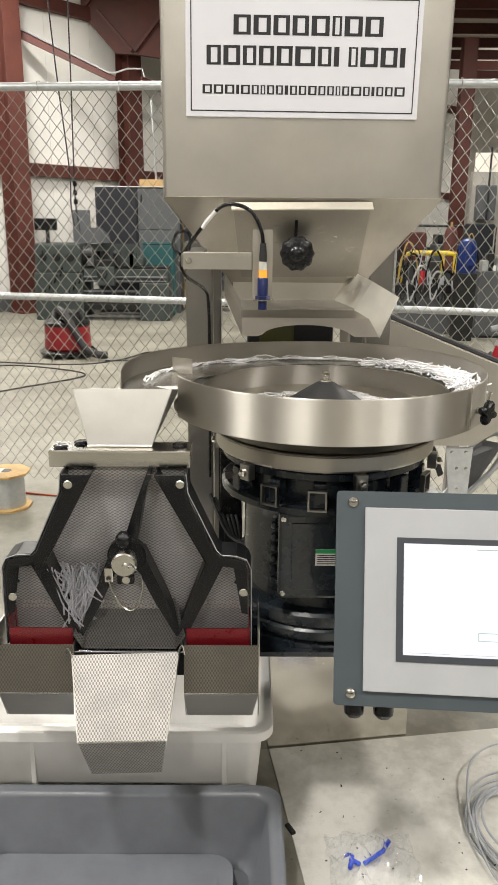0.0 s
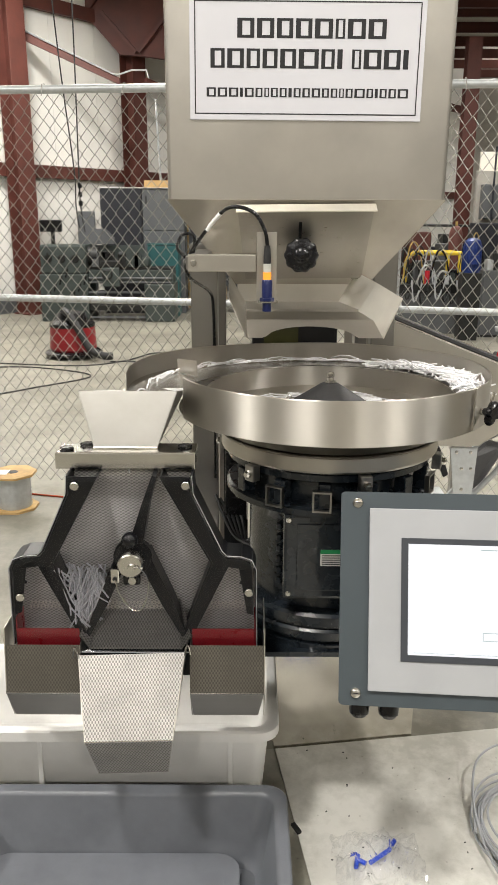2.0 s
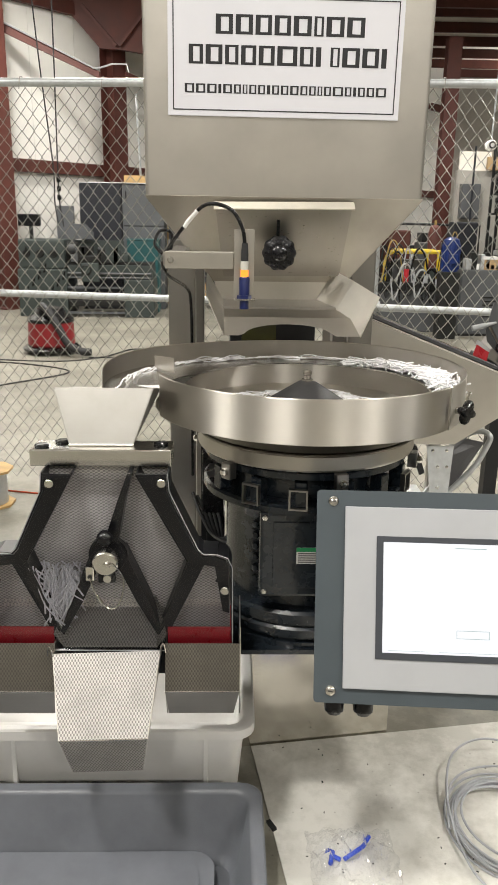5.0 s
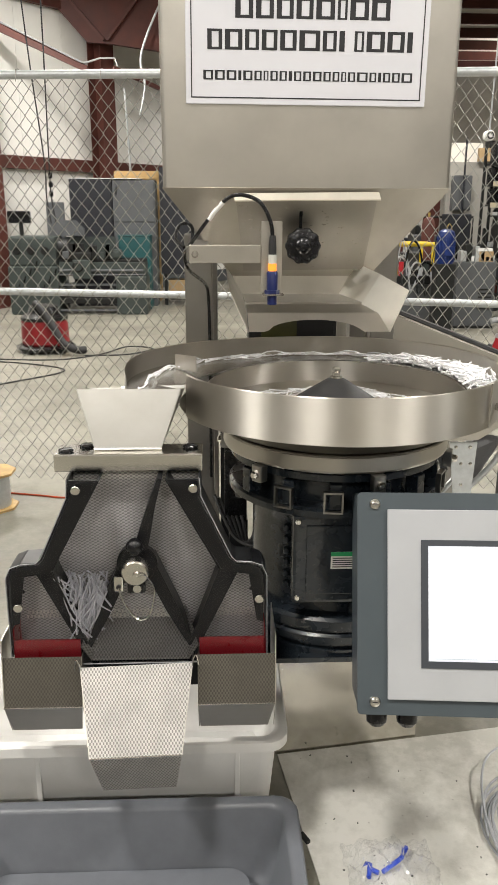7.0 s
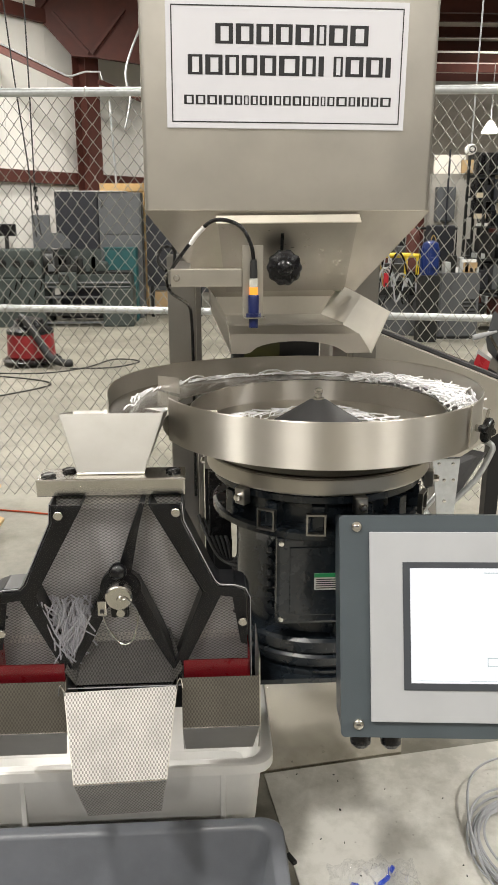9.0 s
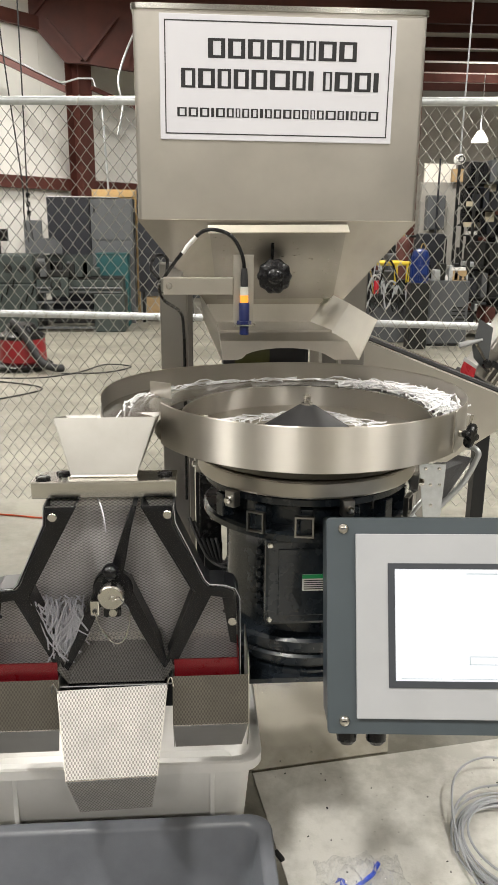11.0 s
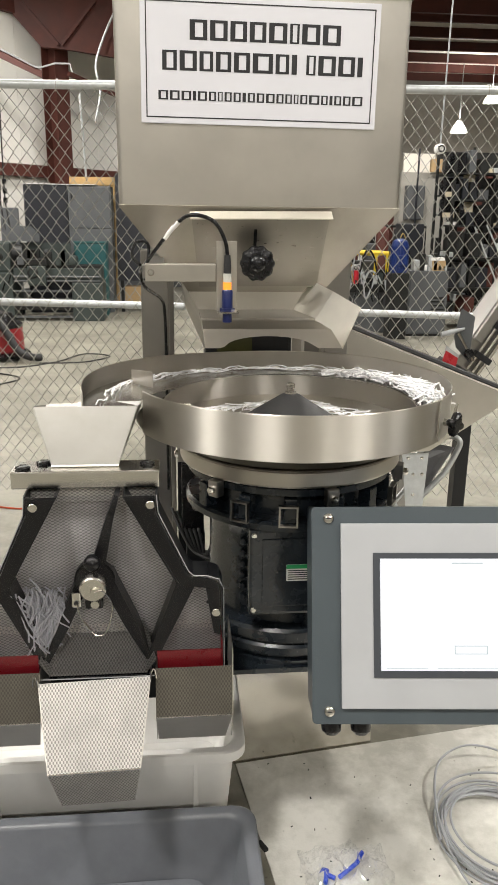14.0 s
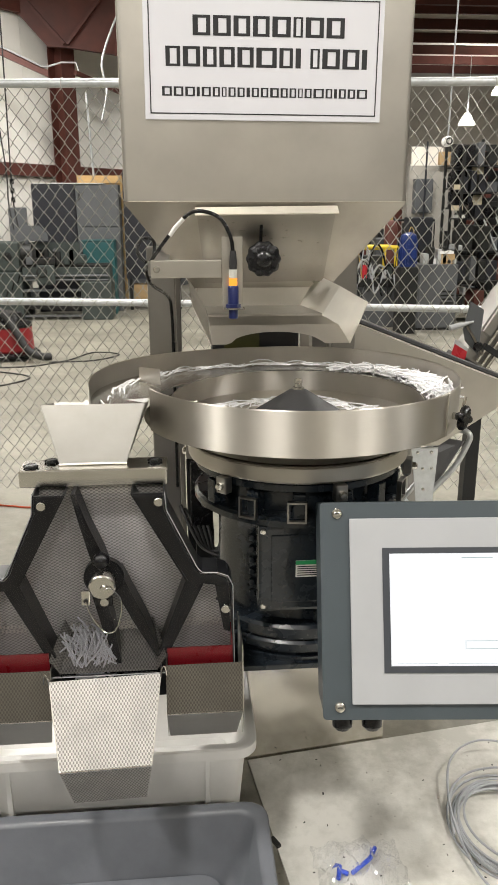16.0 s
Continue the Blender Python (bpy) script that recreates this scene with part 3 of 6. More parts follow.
def gate_knob():
    k = empty("gate_knob", (0, 0, 0), "black scalloped plastic adjusting knob on the hopper gate", "knob")
    part("grip", star_knob("grip", (-0.064, 0.215, 1.398), 0.043, 0.028, 10, 0.04, ""), BLACK_PLASTIC, k, smooth=50)
    part("hub", turned([(0.0, 0.0), (0.018, 0.0), (0.02, 0.004), (0.012, 0.012), (0.0, 0.013)], steps=20, m=pose(-0.064, 0.187, 1.398, 90)), BLACK_PLASTIC, k, smooth=50)
    part("spindle", tube([(-0.064, 0.205, 1.398), (-0.064, 0.268, 1.398)], 0.012, 12), STEEL_SHINY, k, smooth=50)
    part("slot", plate([(-0.068, 0.2827, 1.398), (-0.060, 0.2827, 1.398), (-0.060, 0.2565, 1.480), (-0.068, 0.2565, 1.480)], 0.0012), BLACK_PLASTIC, k)


def pan():
    """Vibrating pan under the hopper, with flared sides and a scooped front lip."""
    p = empty("feed_pan", (0, 0, 0), "bent stainless feed pan with flared sides and scooped lip", "feeder pan")
    xl1, xr1 = -0.203, 0.134
    xl0, xr0 = -0.21, 0.052
    bm = bmesh.new()
    n = 28
    rows = []
    for i in range(n + 1):
        t = i / n
        c = max(0.0, 1 - ((t - 0.47) / 0.33) ** 2)
        cut = 0.62 * math.sqrt(c)
        line = []
        for y, z, k in ((0.06, 1.205, 0.0), (0.12, 1.243, 0.22), (0.124, 1.2425, 0.24), (0.2, 1.254, 0.5), (0.206, 1.259, 0.52), (0.34, 1.266, 1.0), (0.46, 1.272, 1.3)):
            if k == 0.0:
                y, z = y + 0.06 * cut, z + 0.038 * cut
            x = (xl1 + (xl0 - xl1) * k) * (1 - t) + (xr1 + (xr0 - xr1) * k) * t
            line.append(bm.verts.new((x, y, z)))
        rows.append(line)
    for a, b in zip(rows, rows[1:]):
        for k in range(6):
            bm.faces.new((a[k], b[k], b[k + 1], a[k + 1]))
    bmesh.ops.solidify(bm, geom=bm.faces[:], thickness=0.0025)
    part("floor_sheet", bm, STEEL, p)

    def wing(bottom, top):
        bm = bmesh.new()
        lo, hi = [bm.verts.new(q) for q in bottom], [bm.verts.new(q) for q in top]
        for k in range(len(lo) - 1):
            bm.faces.new((lo[k], lo[k + 1], hi[k + 1], hi[k]))
        bmesh.ops.recalc_face_normals(bm, faces=bm.faces[:])
        bmesh.ops.solidify(bm, geom=bm.faces[:], thickness=0.0025)
        return bm
    part("side_flare", wing([(0.052, 0.34, 1.266), (0.088, 0.20, 1.252), (0.134, 0.06, 1.204)], [(0.098, 0.34, 1.347), (0.136, 0.21, 1.328), (0.182, 0.09, 1.300)]), STEEL_PALE, p, "flared stainless side with lamp glare in its colour")
    part("side_flare", wing([(-0.21, 0.34, 1.266), (-0.207, 0.20, 1.252), (-0.203, 0.06, 1.204)], [(-0.252, 0.34, 1.338), (-0.25, 0.21, 1.32), (-0.246, 0.09, 1.297)]), STEEL, p)
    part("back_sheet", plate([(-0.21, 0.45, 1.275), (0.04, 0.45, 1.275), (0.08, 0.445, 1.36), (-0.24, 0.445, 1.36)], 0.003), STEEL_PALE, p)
    part("pointed_tab", plate([(0.080, 0.315, 1.33), (0.104, 0.31, 1.33), (0.098, 0.31, 1.362)], 0.003), STEEL_SHINY, p)
    part("under_drive", box(-0.19, 0.06, 0.40, 0.52, 1.02, 1.2, 0.01), BLACK_STEEL, p)
    part("drive_face", box(-0.155, -0.055, 0.394, 0.3995, 1.08, 1.19), OLIVE, p, "olive painted drive face")


def stand():
    s = empty("hopper_stand", (0, 0, 0), "square stainless tube stand with two uprights and shelf plate", "stand")
    part("upright", box(-0.368, -0.290, 0.42, 0.49, 0.0, 1.42, 0.004), STEEL_FRAME, s)
    part("upright", box(0.165, 0.235, 0.45, 0.52, 0.0, 1.46, 0.004), STEEL_FRAME, s)
    part("upright", box(-0.352, -0.277, 0.78, 0.85, 0.0, 1.50, 0.004), STEEL_FRAME, s)
    part("upright", box(0.165, 0.235, 0.80, 0.87, 0.0, 1.50, 0.004), STEEL_FRAME, s)
    part("cross_tube", box(-0.2895, 0.164, 0.47, 0.53, 0.94, 1.0, 0.004), STEEL_FRAME, s)
    part("cross_tube", box(-0.355, -0.300, 0.491, 0.779, 0.94, 1.0, 0.004), STEEL_FRAME, s)
    part("foot_plate", box(-0.41, -0.25, 0.38, 0.53, 0.0, 0.012), STEEL_FRAME, s)
    # slotted strip with holes beside the upright
    strip = part("slotted_strip", box(-0.272, -0.232, 0.346, 0.350, 0.512, 0.98, 0.001), BLACK_STEEL, s)
    for k in range(8):
        part("slot", prism(rounded(-0.261, -0.243, 0.605 + k * 0.045, 0.629 + k * 0.045, 0.007, 3), 0.0012, "y", 0.3445), STEEL_PALE, strip)
    part("shelf", box(-0.30, 0.40, -0.245, 0.42, 0.50, 0.512), DRIVE_PAINT, s, "dark painted shelf plate")
    # closed stainless skirt below, set back
    part("skirt", plate([(-0.145, 0.066, 0.0), (0.292, 0.129, 0.0), (0.292, 0.129, 0.499), (-0.145, 0.066, 0.499)], 0.006), STEEL_MIRROR, s, "plain stainless skirt panel")
    part("skirt", plate([(0.292, 0.135, 0.0), (0.292, 0.62, 0.0), (0.292, 0.62, 0.499), (0.292, 0.135, 0.499)], 0.006), STEEL_SOFT, s)


# ---------------------------------------------------------------- vibratory bowl
RIM, BAND, LEDGE = 1.146, 0.097, 1.098
BR = 0.374


def bowl_radius(a):
    """Outer wall radius at an angle in degrees; the wall opens into the outlet on the far side."""
    if a <= 95:
        return BR
    t = min(1.0, (a - 95) / 85)
    return BR + 0.118 * t * t * (3 - 2 * t)


def bowl():
    b = empty("vibratory_bowl", (0, 0, 0), "brushed stainless vibratory feeder bowl with spiral outlet", "feeder bowl")
    # wall from the lip at the front round to the outlet
    bm = bmesh.new()
    loop = []
    a = -158.0
    while a <= 192:
        r = bowl_radius(a)
        drop = 0.0 if a < 150 else 0.012 * ((a - 150) / 42) ** 2
        ca, sa = math.cos(radians(a)), math.sin(radians(a))
        lo = RIM - BAND
        ring = []
        for rr, z in ((r - 0.003, lo), (r, lo + 0.002), (r, RIM - 0.002 - drop), (r - 0.0015, RIM - drop), (r - 0.003, RIM - 0.002 - drop)):
            ring.append(bm.verts.new((rr * ca, rr * sa, z)))
        loop.append(ring)
        a += 3.5
    for p, q in zip(loop, loop[1:]):
        for k in range(5):
            bm.faces.new((p[k], p[(k + 1) % 5], q[(k + 1) % 5], q[k]))
    bm.faces.new(loop[0][::-1])
    bm.faces.new(loop[-1])
    bmesh.ops.recalc_face_normals(bm, faces=bm.faces[:])
    part("outer_wall", bm, STEEL_RING, b, "tall brushed stainless rim wall", smooth=35)
    # spiral ledge
    bm = bmesh.new()
    rows = []
    a = -150.0
    while a <= 196:
        r = bowl_radius(a) - 0.0035
        z = LEDGE if a > 20 else LEDGE - 0.042 * (20 - a) / 170
        ri = 0.304 if a < 150 else 0.304 + 0.074 * min(1, (a - 150) / 40)
        ca, sa = math.cos(radians(a)), math.sin(radians(a))
        rows.append([bm.verts.new((q * ca, q * sa, z + dz)) for q, dz in ((r, 0.0), (ri, -0.006), (ri, -0.0085), (r, -0.003))])
        a += 4
    for p, q in zip(rows, rows[1:]):
        for k in range(4):
            bm.faces.new((p[k], p[(k + 1) % 4], q[(k + 1) % 4], q[k]))
    bm.faces.new(rows[0][::-1])
    bm.faces.new(rows[-1])
    bmesh.ops.recalc_face_normals(bm, faces=bm.faces[:])
    part("spiral_track", bm, STEEL_SHINY, b, smooth=35)
    # inner wall below the ledge, and the dished floor
    bm = bmesh.new()
    rows = []
    a = -150.0
    while a <= 206:
        top = (LEDGE if a > 20 else LEDGE - 0.042 * (20 - a) / 170) - 0.0088
        ca, sa = math.cos(radians(a)), math.sin(radians(a))
        rows.append([bm.verts.new((q * ca, q * sa, z)) for q, z in ((0.3035, 1.034), (0.3035, top), (0.3005, top), (0.3005, 1.034))])
        a += 4
    for p, q in zip(rows, rows[1:]):
        for k in range(4):
            bm.faces.new((p[k], p[(k + 1) % 4], q[(k + 1) % 4], q[k]))
    bmesh.ops.recalc_face_normals(bm, faces=bm.faces[:])
    part("inner_wall", bm, STEEL_RING, b, smooth=35)
    part("bowl_floor", turned([(0.0, 1.012), (0.10, 1.008), (0.2, 1.004), (0.262, 1.008), (0.2998, 1.036), (0.2998, 1.034), (0.262, 1.005), (0.2, 1.0005), (0.0, 1.0005)], steps=64), STEEL, b, smooth=35)
    part("cone", turned([(0.165, 1.009), (0.16, 1.014), (0.022, 1.103), (0.012, 1.106), (0.0, 1.106)], steps=48), RUBBER, b, "dark grey centre cone", smooth=30)
    bolt = part("centre_bolt", turned([(0.0, 1.106), (0.014, 1.106), (0.014, 1.110), (0.009, 1.111), (0.009, 1.119), (0.0105, 1.121), (0.0105, 1.128), (0.006, 1.132), (0.0, 1.132)], steps=12), STEEL_SHINY, b, "bright steel centre bolt", smooth=30)
    # outlet deflectors
    part("deflector", plate([(-0.33, 0.11, LEDGE), (-0.385, 0.17, LEDGE), (-0.385, 0.17, LEDGE + 0.035), (-0.33, 0.11, LEDGE + 0.04)], 0.002), STEEL, b)
    part("outlet_slide", plate([(-0.365, -0.15, 1.078), (-0.355, -0.02, 1.092), (-0.50, -0.02, 1.09), (-0.49, -0.135, 1.075)][::-1], 0.003), STEEL_FRAME, b)
    part("sweep_plate", plate([(-0.325, -0.03, LEDGE - 0.05), (-0.24, -0.02, LEDGE - 0.05), (-0.24, -0.02, LEDGE - 0.01), (-0.325, -0.03, LEDGE - 0.01)], 0.002), STEEL_SHINY, b)
    # wall seam, clamp and under-skirt
    part("wall_seam", box(-0.006, 0.006, -BR - 0.0025, -BR + 0.004, RIM - BAND + 0.002, RIM - 0.002, 0.0, pose(0, 0, 0, 0, 0, 50)), STEEL_RING, b)
    part("under_cone", turned([(0.368, 1.052), (0.364, 1.047), (0.312, 1.041), (0.303, 1.031), (0.268, 1.0025), (0.258, 0.9995)], steps=72), UNDER_STEEL, b, "bowl underside with shade darkened into its colour", smooth=20)
    part("bead_ring", turned([(0.256, 0.9985), (0.266, 0.9982), (0.268, 0.9962), (0.266, 0.9942), (0.256, 0.994)], steps=72), STEEL_SOFT, b, smooth=35)
    part("base_ring", turned([(0.245, 0.9935), (0.2625, 0.9932), (0.2645, 0.991), (0.2655, 0.962), (0.2635, 0.9575), (0.245, 0.957)], steps=72), STEEL_SOFT, b, "plain spun stainless base ring", smooth=25)
    for a in (-78, -20, -135, 40, 100, 165):
        c = part("clamp", box(-0.014, 0.014, -0.014, 0.008, -0.024, 0.014, 0.003), STEEL_FRAME, b)
        c.matrix_basis = pose(0.264 * math.cos(radians(a)), 0.264 * math.sin(radians(a)), 0.942, 0, 0, a + 90)
        part("clamp_bolt", turned([(0.0, 0.012), (0.006, 0.012), (0.009, 0.008), (0.009, 0.0)], steps=8, m=pose(0, -0.014, -0.006, 90)), STEEL_SHINY, c, smooth=30)
    k = part("clamp_knob", star_knob("k", (0, 0, 0), 0.021, 0.018, 4, 0.3, ""), BLACK_PLASTIC, b, "black four-lobed clamp knob", smooth=50)
    k.matrix_basis = pose(0.318, -0.228, 1.088, 0, 20, 38)
    part("knob_stud", tube([(0, 0.03, 0), (0, 0, 0)], 0.008, 10), STEEL_SHINY, k, smooth=40)
    part("knob_arm", box(-0.004, 0.004, -0.002, 0.001, 0.0, 0.045, 0.0), STEEL_SHINY, k)
    return b


def drive():
    d = empty("bowl_drive", (0, 0, 0), "dark blue-grey cast vibratory drive unit with flanged base", "drive unit")
    part("top_disc", turned([(0.0, 0.9535), (0.243, 0.9535), (0.248, 0.948), (0.248, 0.934), (0.236, 0.928), (0.0, 0.928)], steps=64), DRIVE_PAINT, d, smooth=35)
    part("spring_flange", turned([(0.0, 0.872), (0.245, 0.872), (0.252, 0.866), (0.252, 0.852), (0.235, 0.846), (0.0, 0.846)], steps=64), DRIVE_PAINT, d, smooth=35)
    part("neck", turned([(0.205, 0.928), (0.205, 0.872)], steps=48), DRIVE_PAINT, d, smooth=35)
    part("body", turned([(0.205, 0.846), (0.197, 0.835), (0.194, 0.80), (0.194, 0.60), (0.2, 0.585)], steps=64), DRIVE_PAINT, d, smooth=35)
    part("base_flange", turned([(0.0, 0.600), (0.226, 0.600), (0.234, 0.594), (0.234, 0.572), (0.228, 0.568), (0.228, 0.5635), (0.0, 0.5635)], steps=64), DRIVE_PAINT, d, smooth=35)
    part("base_flange", turned([(0.0, 0.5625), (0.232, 0.5625), (0.238, 0.557), (0.238, 0.54), (0.226, 0.536), (0.226, 0.528), (0.236, 0.524), (0.236, 0.512), (0.0, 0.512)], steps=64), DRIVE_PAINT, d, smooth=35)
    for a in (-150, -121, -97, -72, -48, -24, 0, 30):
        u = part("spring_block", box(-0.014, 0.014, -0.012, 0.02, -0.028, 0.028, 0.003), DRIVE_PAINT, d)
        u.matrix_basis = pose(0.238 * math.cos(radians(a)), 0.238 * math.sin(radians(a)), 0.90, 0, 0, a + 90)
    for a in (-122, -98, -30):
        bm = bmesh.new()
        w, h2, t = 0.021, 0.024, 0.004
        for q in ((-w, -w + t, -h2, h2), (w - t, w, -h2, h2), (-w + t, w - t, -h2, -h2 + t), (-w + t, w - t, h2 - t, h2)):
            add_box(bm, q[0], q[1], -0.012, 0.0, q[2], q[3])
        br = part("square_shackle", bm, STEEL_FRAME, d, "square steel shackle")
        br.matrix_basis = pose(0.256 * math.cos(radians(a)), 0.256 * math.sin(radians(a)), 0.893, 0, 0, a + 90)
    for k in range(6):
        nub = part("cast_nub", box(-0.007, 0.007, -0.010, 0.006, -0.008, 0.008, 0.003), DRIVE_PAINT, d)
        nub.matrix_basis = pose(0.197 * math.cos(radians(-128)), 0.197 * math.sin(radians(-128)), 0.655 + 0.028 * k, 0, 0, -38)
    cov = part("terminal_cover", box(-0.118, 0.085, -0.232, -0.185, 0.643, 0.852, 0.008), DRIVE_PAINT, d, "flat cast terminal cover")
    part("raised_panel", box(-0.088, 0.06, -0.2355, -0.2325, 0.667, 0.83, 0.0014), DRIVE_PAINT, cov)
    for x in (-0.106, 0.073):
        for z in (0.657, 0.839):
            part("screw", turned([(0.0, 0.004), (0.005, 0.004), (0.0075, 0.001), (0.0075, 0.0)], steps=8, m=pose(x, -0.232, z, 90)), STEEL_SHINY, cov, smooth=30)
    lab = part("rating_label", box(-0.034, 0.03, -0.2364, -0.2357, 0.729, 0.769), LABEL_WHITE, cov, "white rating label with green band")
    part("green_band", box(-0.034, 0.03, -0.2368, -0.2365, 0.759, 0.769), LABEL_GREEN, lab)
    for k in range(5):
        part("print_bar", box(-0.03, 0.026, -0.2368, -0.2365, 0.7325 + k * 0.0052, 0.7348 + k * 0.0052), INK, lab)
    part("hold_down", turned([(0.0, 0.03), (0.012, 0.03), (0.016, 0.02), (0.016, 0.0)], steps=10, m=pose(0.03, -0.2, 0.601)), DRIVE_PAINT, d, smooth=30)
    return d


# ---------------------------------------------------------------- level sensor on its arm
def sensor():
    arm = empty("mounting_bracket", (0, 0, 0), "flat stainless arm reaching over the bowl", "bracket")
    part("bar", box(-0.338, -0.182, -0.045, -0.015, 1.371, 1.409, 0.0015), STEEL_SOFT, arm)
    part("reach", box(-0.345, -0.30, -0.0145, 0.4195, 1.375, 1.405, 0.002), STEEL_FRAME, arm)
    part("bolt", turned([(0.0, 0.004), (0.006, 0.004), (0.008, 0.0)], steps=8, m=pose(-0.325, -0.045, 1.39, 90)), STEEL_SHINY, arm)
    part("upright_plate", box(-0.181, -0.135, -0.04, -0.036, 1.307, 1.459, 0.001), STEEL_SOFT, arm)
    part("foot_plate", box(-0.178, -0.132, -0.066, -0.0355, 1.303, 1.3065, 0.001), STEEL_SHINY, arm)
    s = empty("level_sensor", (0, 0, 0), "blue cylindrical sensor with amber light and black plug", "sensor")
    x, y = -0.157, -0.053
    part("body", turned([(0.0, 1.283), (0.0105, 1.283), (0.0105, 1.302), (0.012, 1.3025), (0.012, 1.352), (0.010, 1.355), (0.0, 1.355)], (x, y, 0), 20), SENSOR_BLUE, s, smooth=40)
    part("nut", turned([(0.0108, 1.3068), (0.0165, 1.3068), (0.0165, 1.314), (0.0121, 1.314)], (x, y, 0), 6), SENSOR_BLUE, s)
    part("light_ring", turned([(0.0, 1.355), (0.009, 1.355), (0.009, 1.371), (0.0, 1.371)], (x, y, 0), 16), AMBER, s, "glowing amber indicator")
    part("collar", turned([(0.0, 1.3712), (0.0095, 1.3712), (0.0095, 1.39), (0.0, 1.39)], (x, y, 0), 16), CLEAR_PLASTIC, s, smooth=40)
    part("plug", turned([(0.0, 1.3902), (0.0085, 1.3902), (0.0085, 1.405), (0.0065, 1.43), (0.0, 1.43)], (x, y, 0), 16), RUBBER, s, smooth=40)
    c = empty("sensor_cable", (0, 0, 0), "black sensor cable looping behind the arm", "cable")
    pts = spline([(x, y, 1.428), (x - 0.006, y, 1.462), (x - 0.03, y, 1.50), (x - 0.075, y, 1.513), (x - 0.11, y + 0.01, 1.495), (x - 0.16, y + 0.03, 1.435), (x - 0.185, y + 0.06, 1.40), (-0.352, 0.05, 1.385), (-0.345, 0.12, 1.345), (-0.31, 0.36, 1.29), (-0.302, 0.405, 1.24), (-0.300, 0.408, 1.10), (-0.300, 0.408, 0.72)], 8)
    part("jacket", tube(pts, 0.0042, 8), BLACK_PLASTIC, c, smooth=50)
    part("cable_label", tube(spline([(x - 0.106, y + 0.009, 1.498), (x - 0.125, y + 0.015, 1.478), (x - 0.137, y + 0.019, 1.462)], 4), 0.005, 8), LABEL_WHITE, c, "white wrap-round cable label", smooth=50)
    part("loop", tube(spline([(-0.352, 0.05, 1.40), (-0.372, 0.08, 1.42), (-0.362, 0.12, 1.45), (-0.335, 0.14, 1.44), (-0.345, 0.12, 1.36)], 6), 0.004, 8), BLACK_PLASTIC, c, smooth=50)


# ---------------------------------------------------------------- operator panel
HM = pose(0.2668, -0.4741, 0.7671, -20.0, -1.03, -6.0)


def operator_panel():
    p = empty("operator_panel", (0, 0, 0), "dark grey operator panel box with a lit touch screen", "control panel")
    p.matrix_world = HM
    w, h = 0.28, 0.2075
    part("enclosure", prism(rounded(-w, w, -h, h, 0.006, 3), 0.16, "y", 0.0, 0.0), HMI_GREY, p, smooth=30)
    part("door", prism(rounded(-w - 0.002, w + 0.002, -h - 0.002, h + 0.002, 0.008, 3), 0.0115, "y", -0.012, 0.0), HMI_GREY, p, smooth=30)
    bez = part("bezel", box(-w + 0.0545, w - 0.0545, -0.018, -0.0122, -h + 0.028, h - 0.0298, 0.002), HMI_SILVER, p, "light silver screen bezel")
    part("screen_frame", box(-0.163, 0.163, -0.0195, -0.0182, -0.1196, 0.1208, 0.0006), HMI_DARK, bez)
    part("screen", box(-0.1495, 0.1495, -0.0201, -0.0196, -0.106, 0.1095), SCREEN, bez, "bright white lit display")
    b = bmesh.new()
    ring = [(-0.006, -0.0735), (0.056, -0.0735), (0.056, -0.0585), (-0.006, -0.0585)]
    for k in range(4):
        (xa, za), (xb, zb) = ring[k], ring[(k + 1) % 4]
        add_box(b, min(xa, xb) - 0.0005, max(xa, xb) + 0.0005, -0.0204, -0.0202, min(za, zb) - 0.0005, max(za, zb) + 0.0005)
    bmesh.ops.remove_doubles(b, verts=b.verts[:], dist=0.0006)
    part("button_outline", b, SCREEN_LINE, bez, "thin pale button outline")
    for q in ((-0.138, -0.06, -0.1015, -0.101), (-0.04, 0.12, -0.1015, -0.101), (-0.01, 0.05, 0.100, 0.1015)):
        part("screen_line", box(q[0], q[1], -0.0204, -0.0202, q[2], q[3]), SCREEN_LINE, bez)
    for x in (-w + 0.031, w - 0.031):
        for z in (-h + 0.022, h - 0.02):
            scr = part("corner_screw", turned([(0.0, 0.0045), (0.006, 0.0045), (0.0095, 0.003), (0.011, 0.0)], steps=20, m=pose(x, -0.0121, z, 90)), STEEL_SHINY, p, smooth=30)
            part("cross_slot", box(x - 0.0045, x + 0.0045, -0.0172, -0.0167, z - 0.001, z + 0.001), INK, scr)
    for x in (-0.238, -0.178):
        part("cable_gland", turned([(0.0, -0.046), (0.012, -0.046), (0.020, -0.038), (0.021, -0.03), (0.021, 0.0), (0.0, 0.0)], (x, 0.07, -h), 16), BLACK_PLASTIC, p, smooth=35)
    part("mount_arm", box(-0.04, 0.04, 0.161, 0.36, -0.06, 0.02, 0.004), STEEL_FRAME, p)
    part("mount_post", box(-0.035, 0.035, 0.361, 0.43, -0.30, 0.05, 0.004), STEEL_FRAME, p)


hopper(), sign(), gate_knob(), pan(), stand(), bowl(), drive(), sensor(), operator_panel()


# ---------------------------------------------------------------- diverter box with smoked cover
XC = -0.446
PIVOT = (XC, -0.27, 0.792)
CY = -0.333


def mirror(right):
    return right + [(2 * XC - x, z) for x, z in reversed(right)]


BACK = -0.258


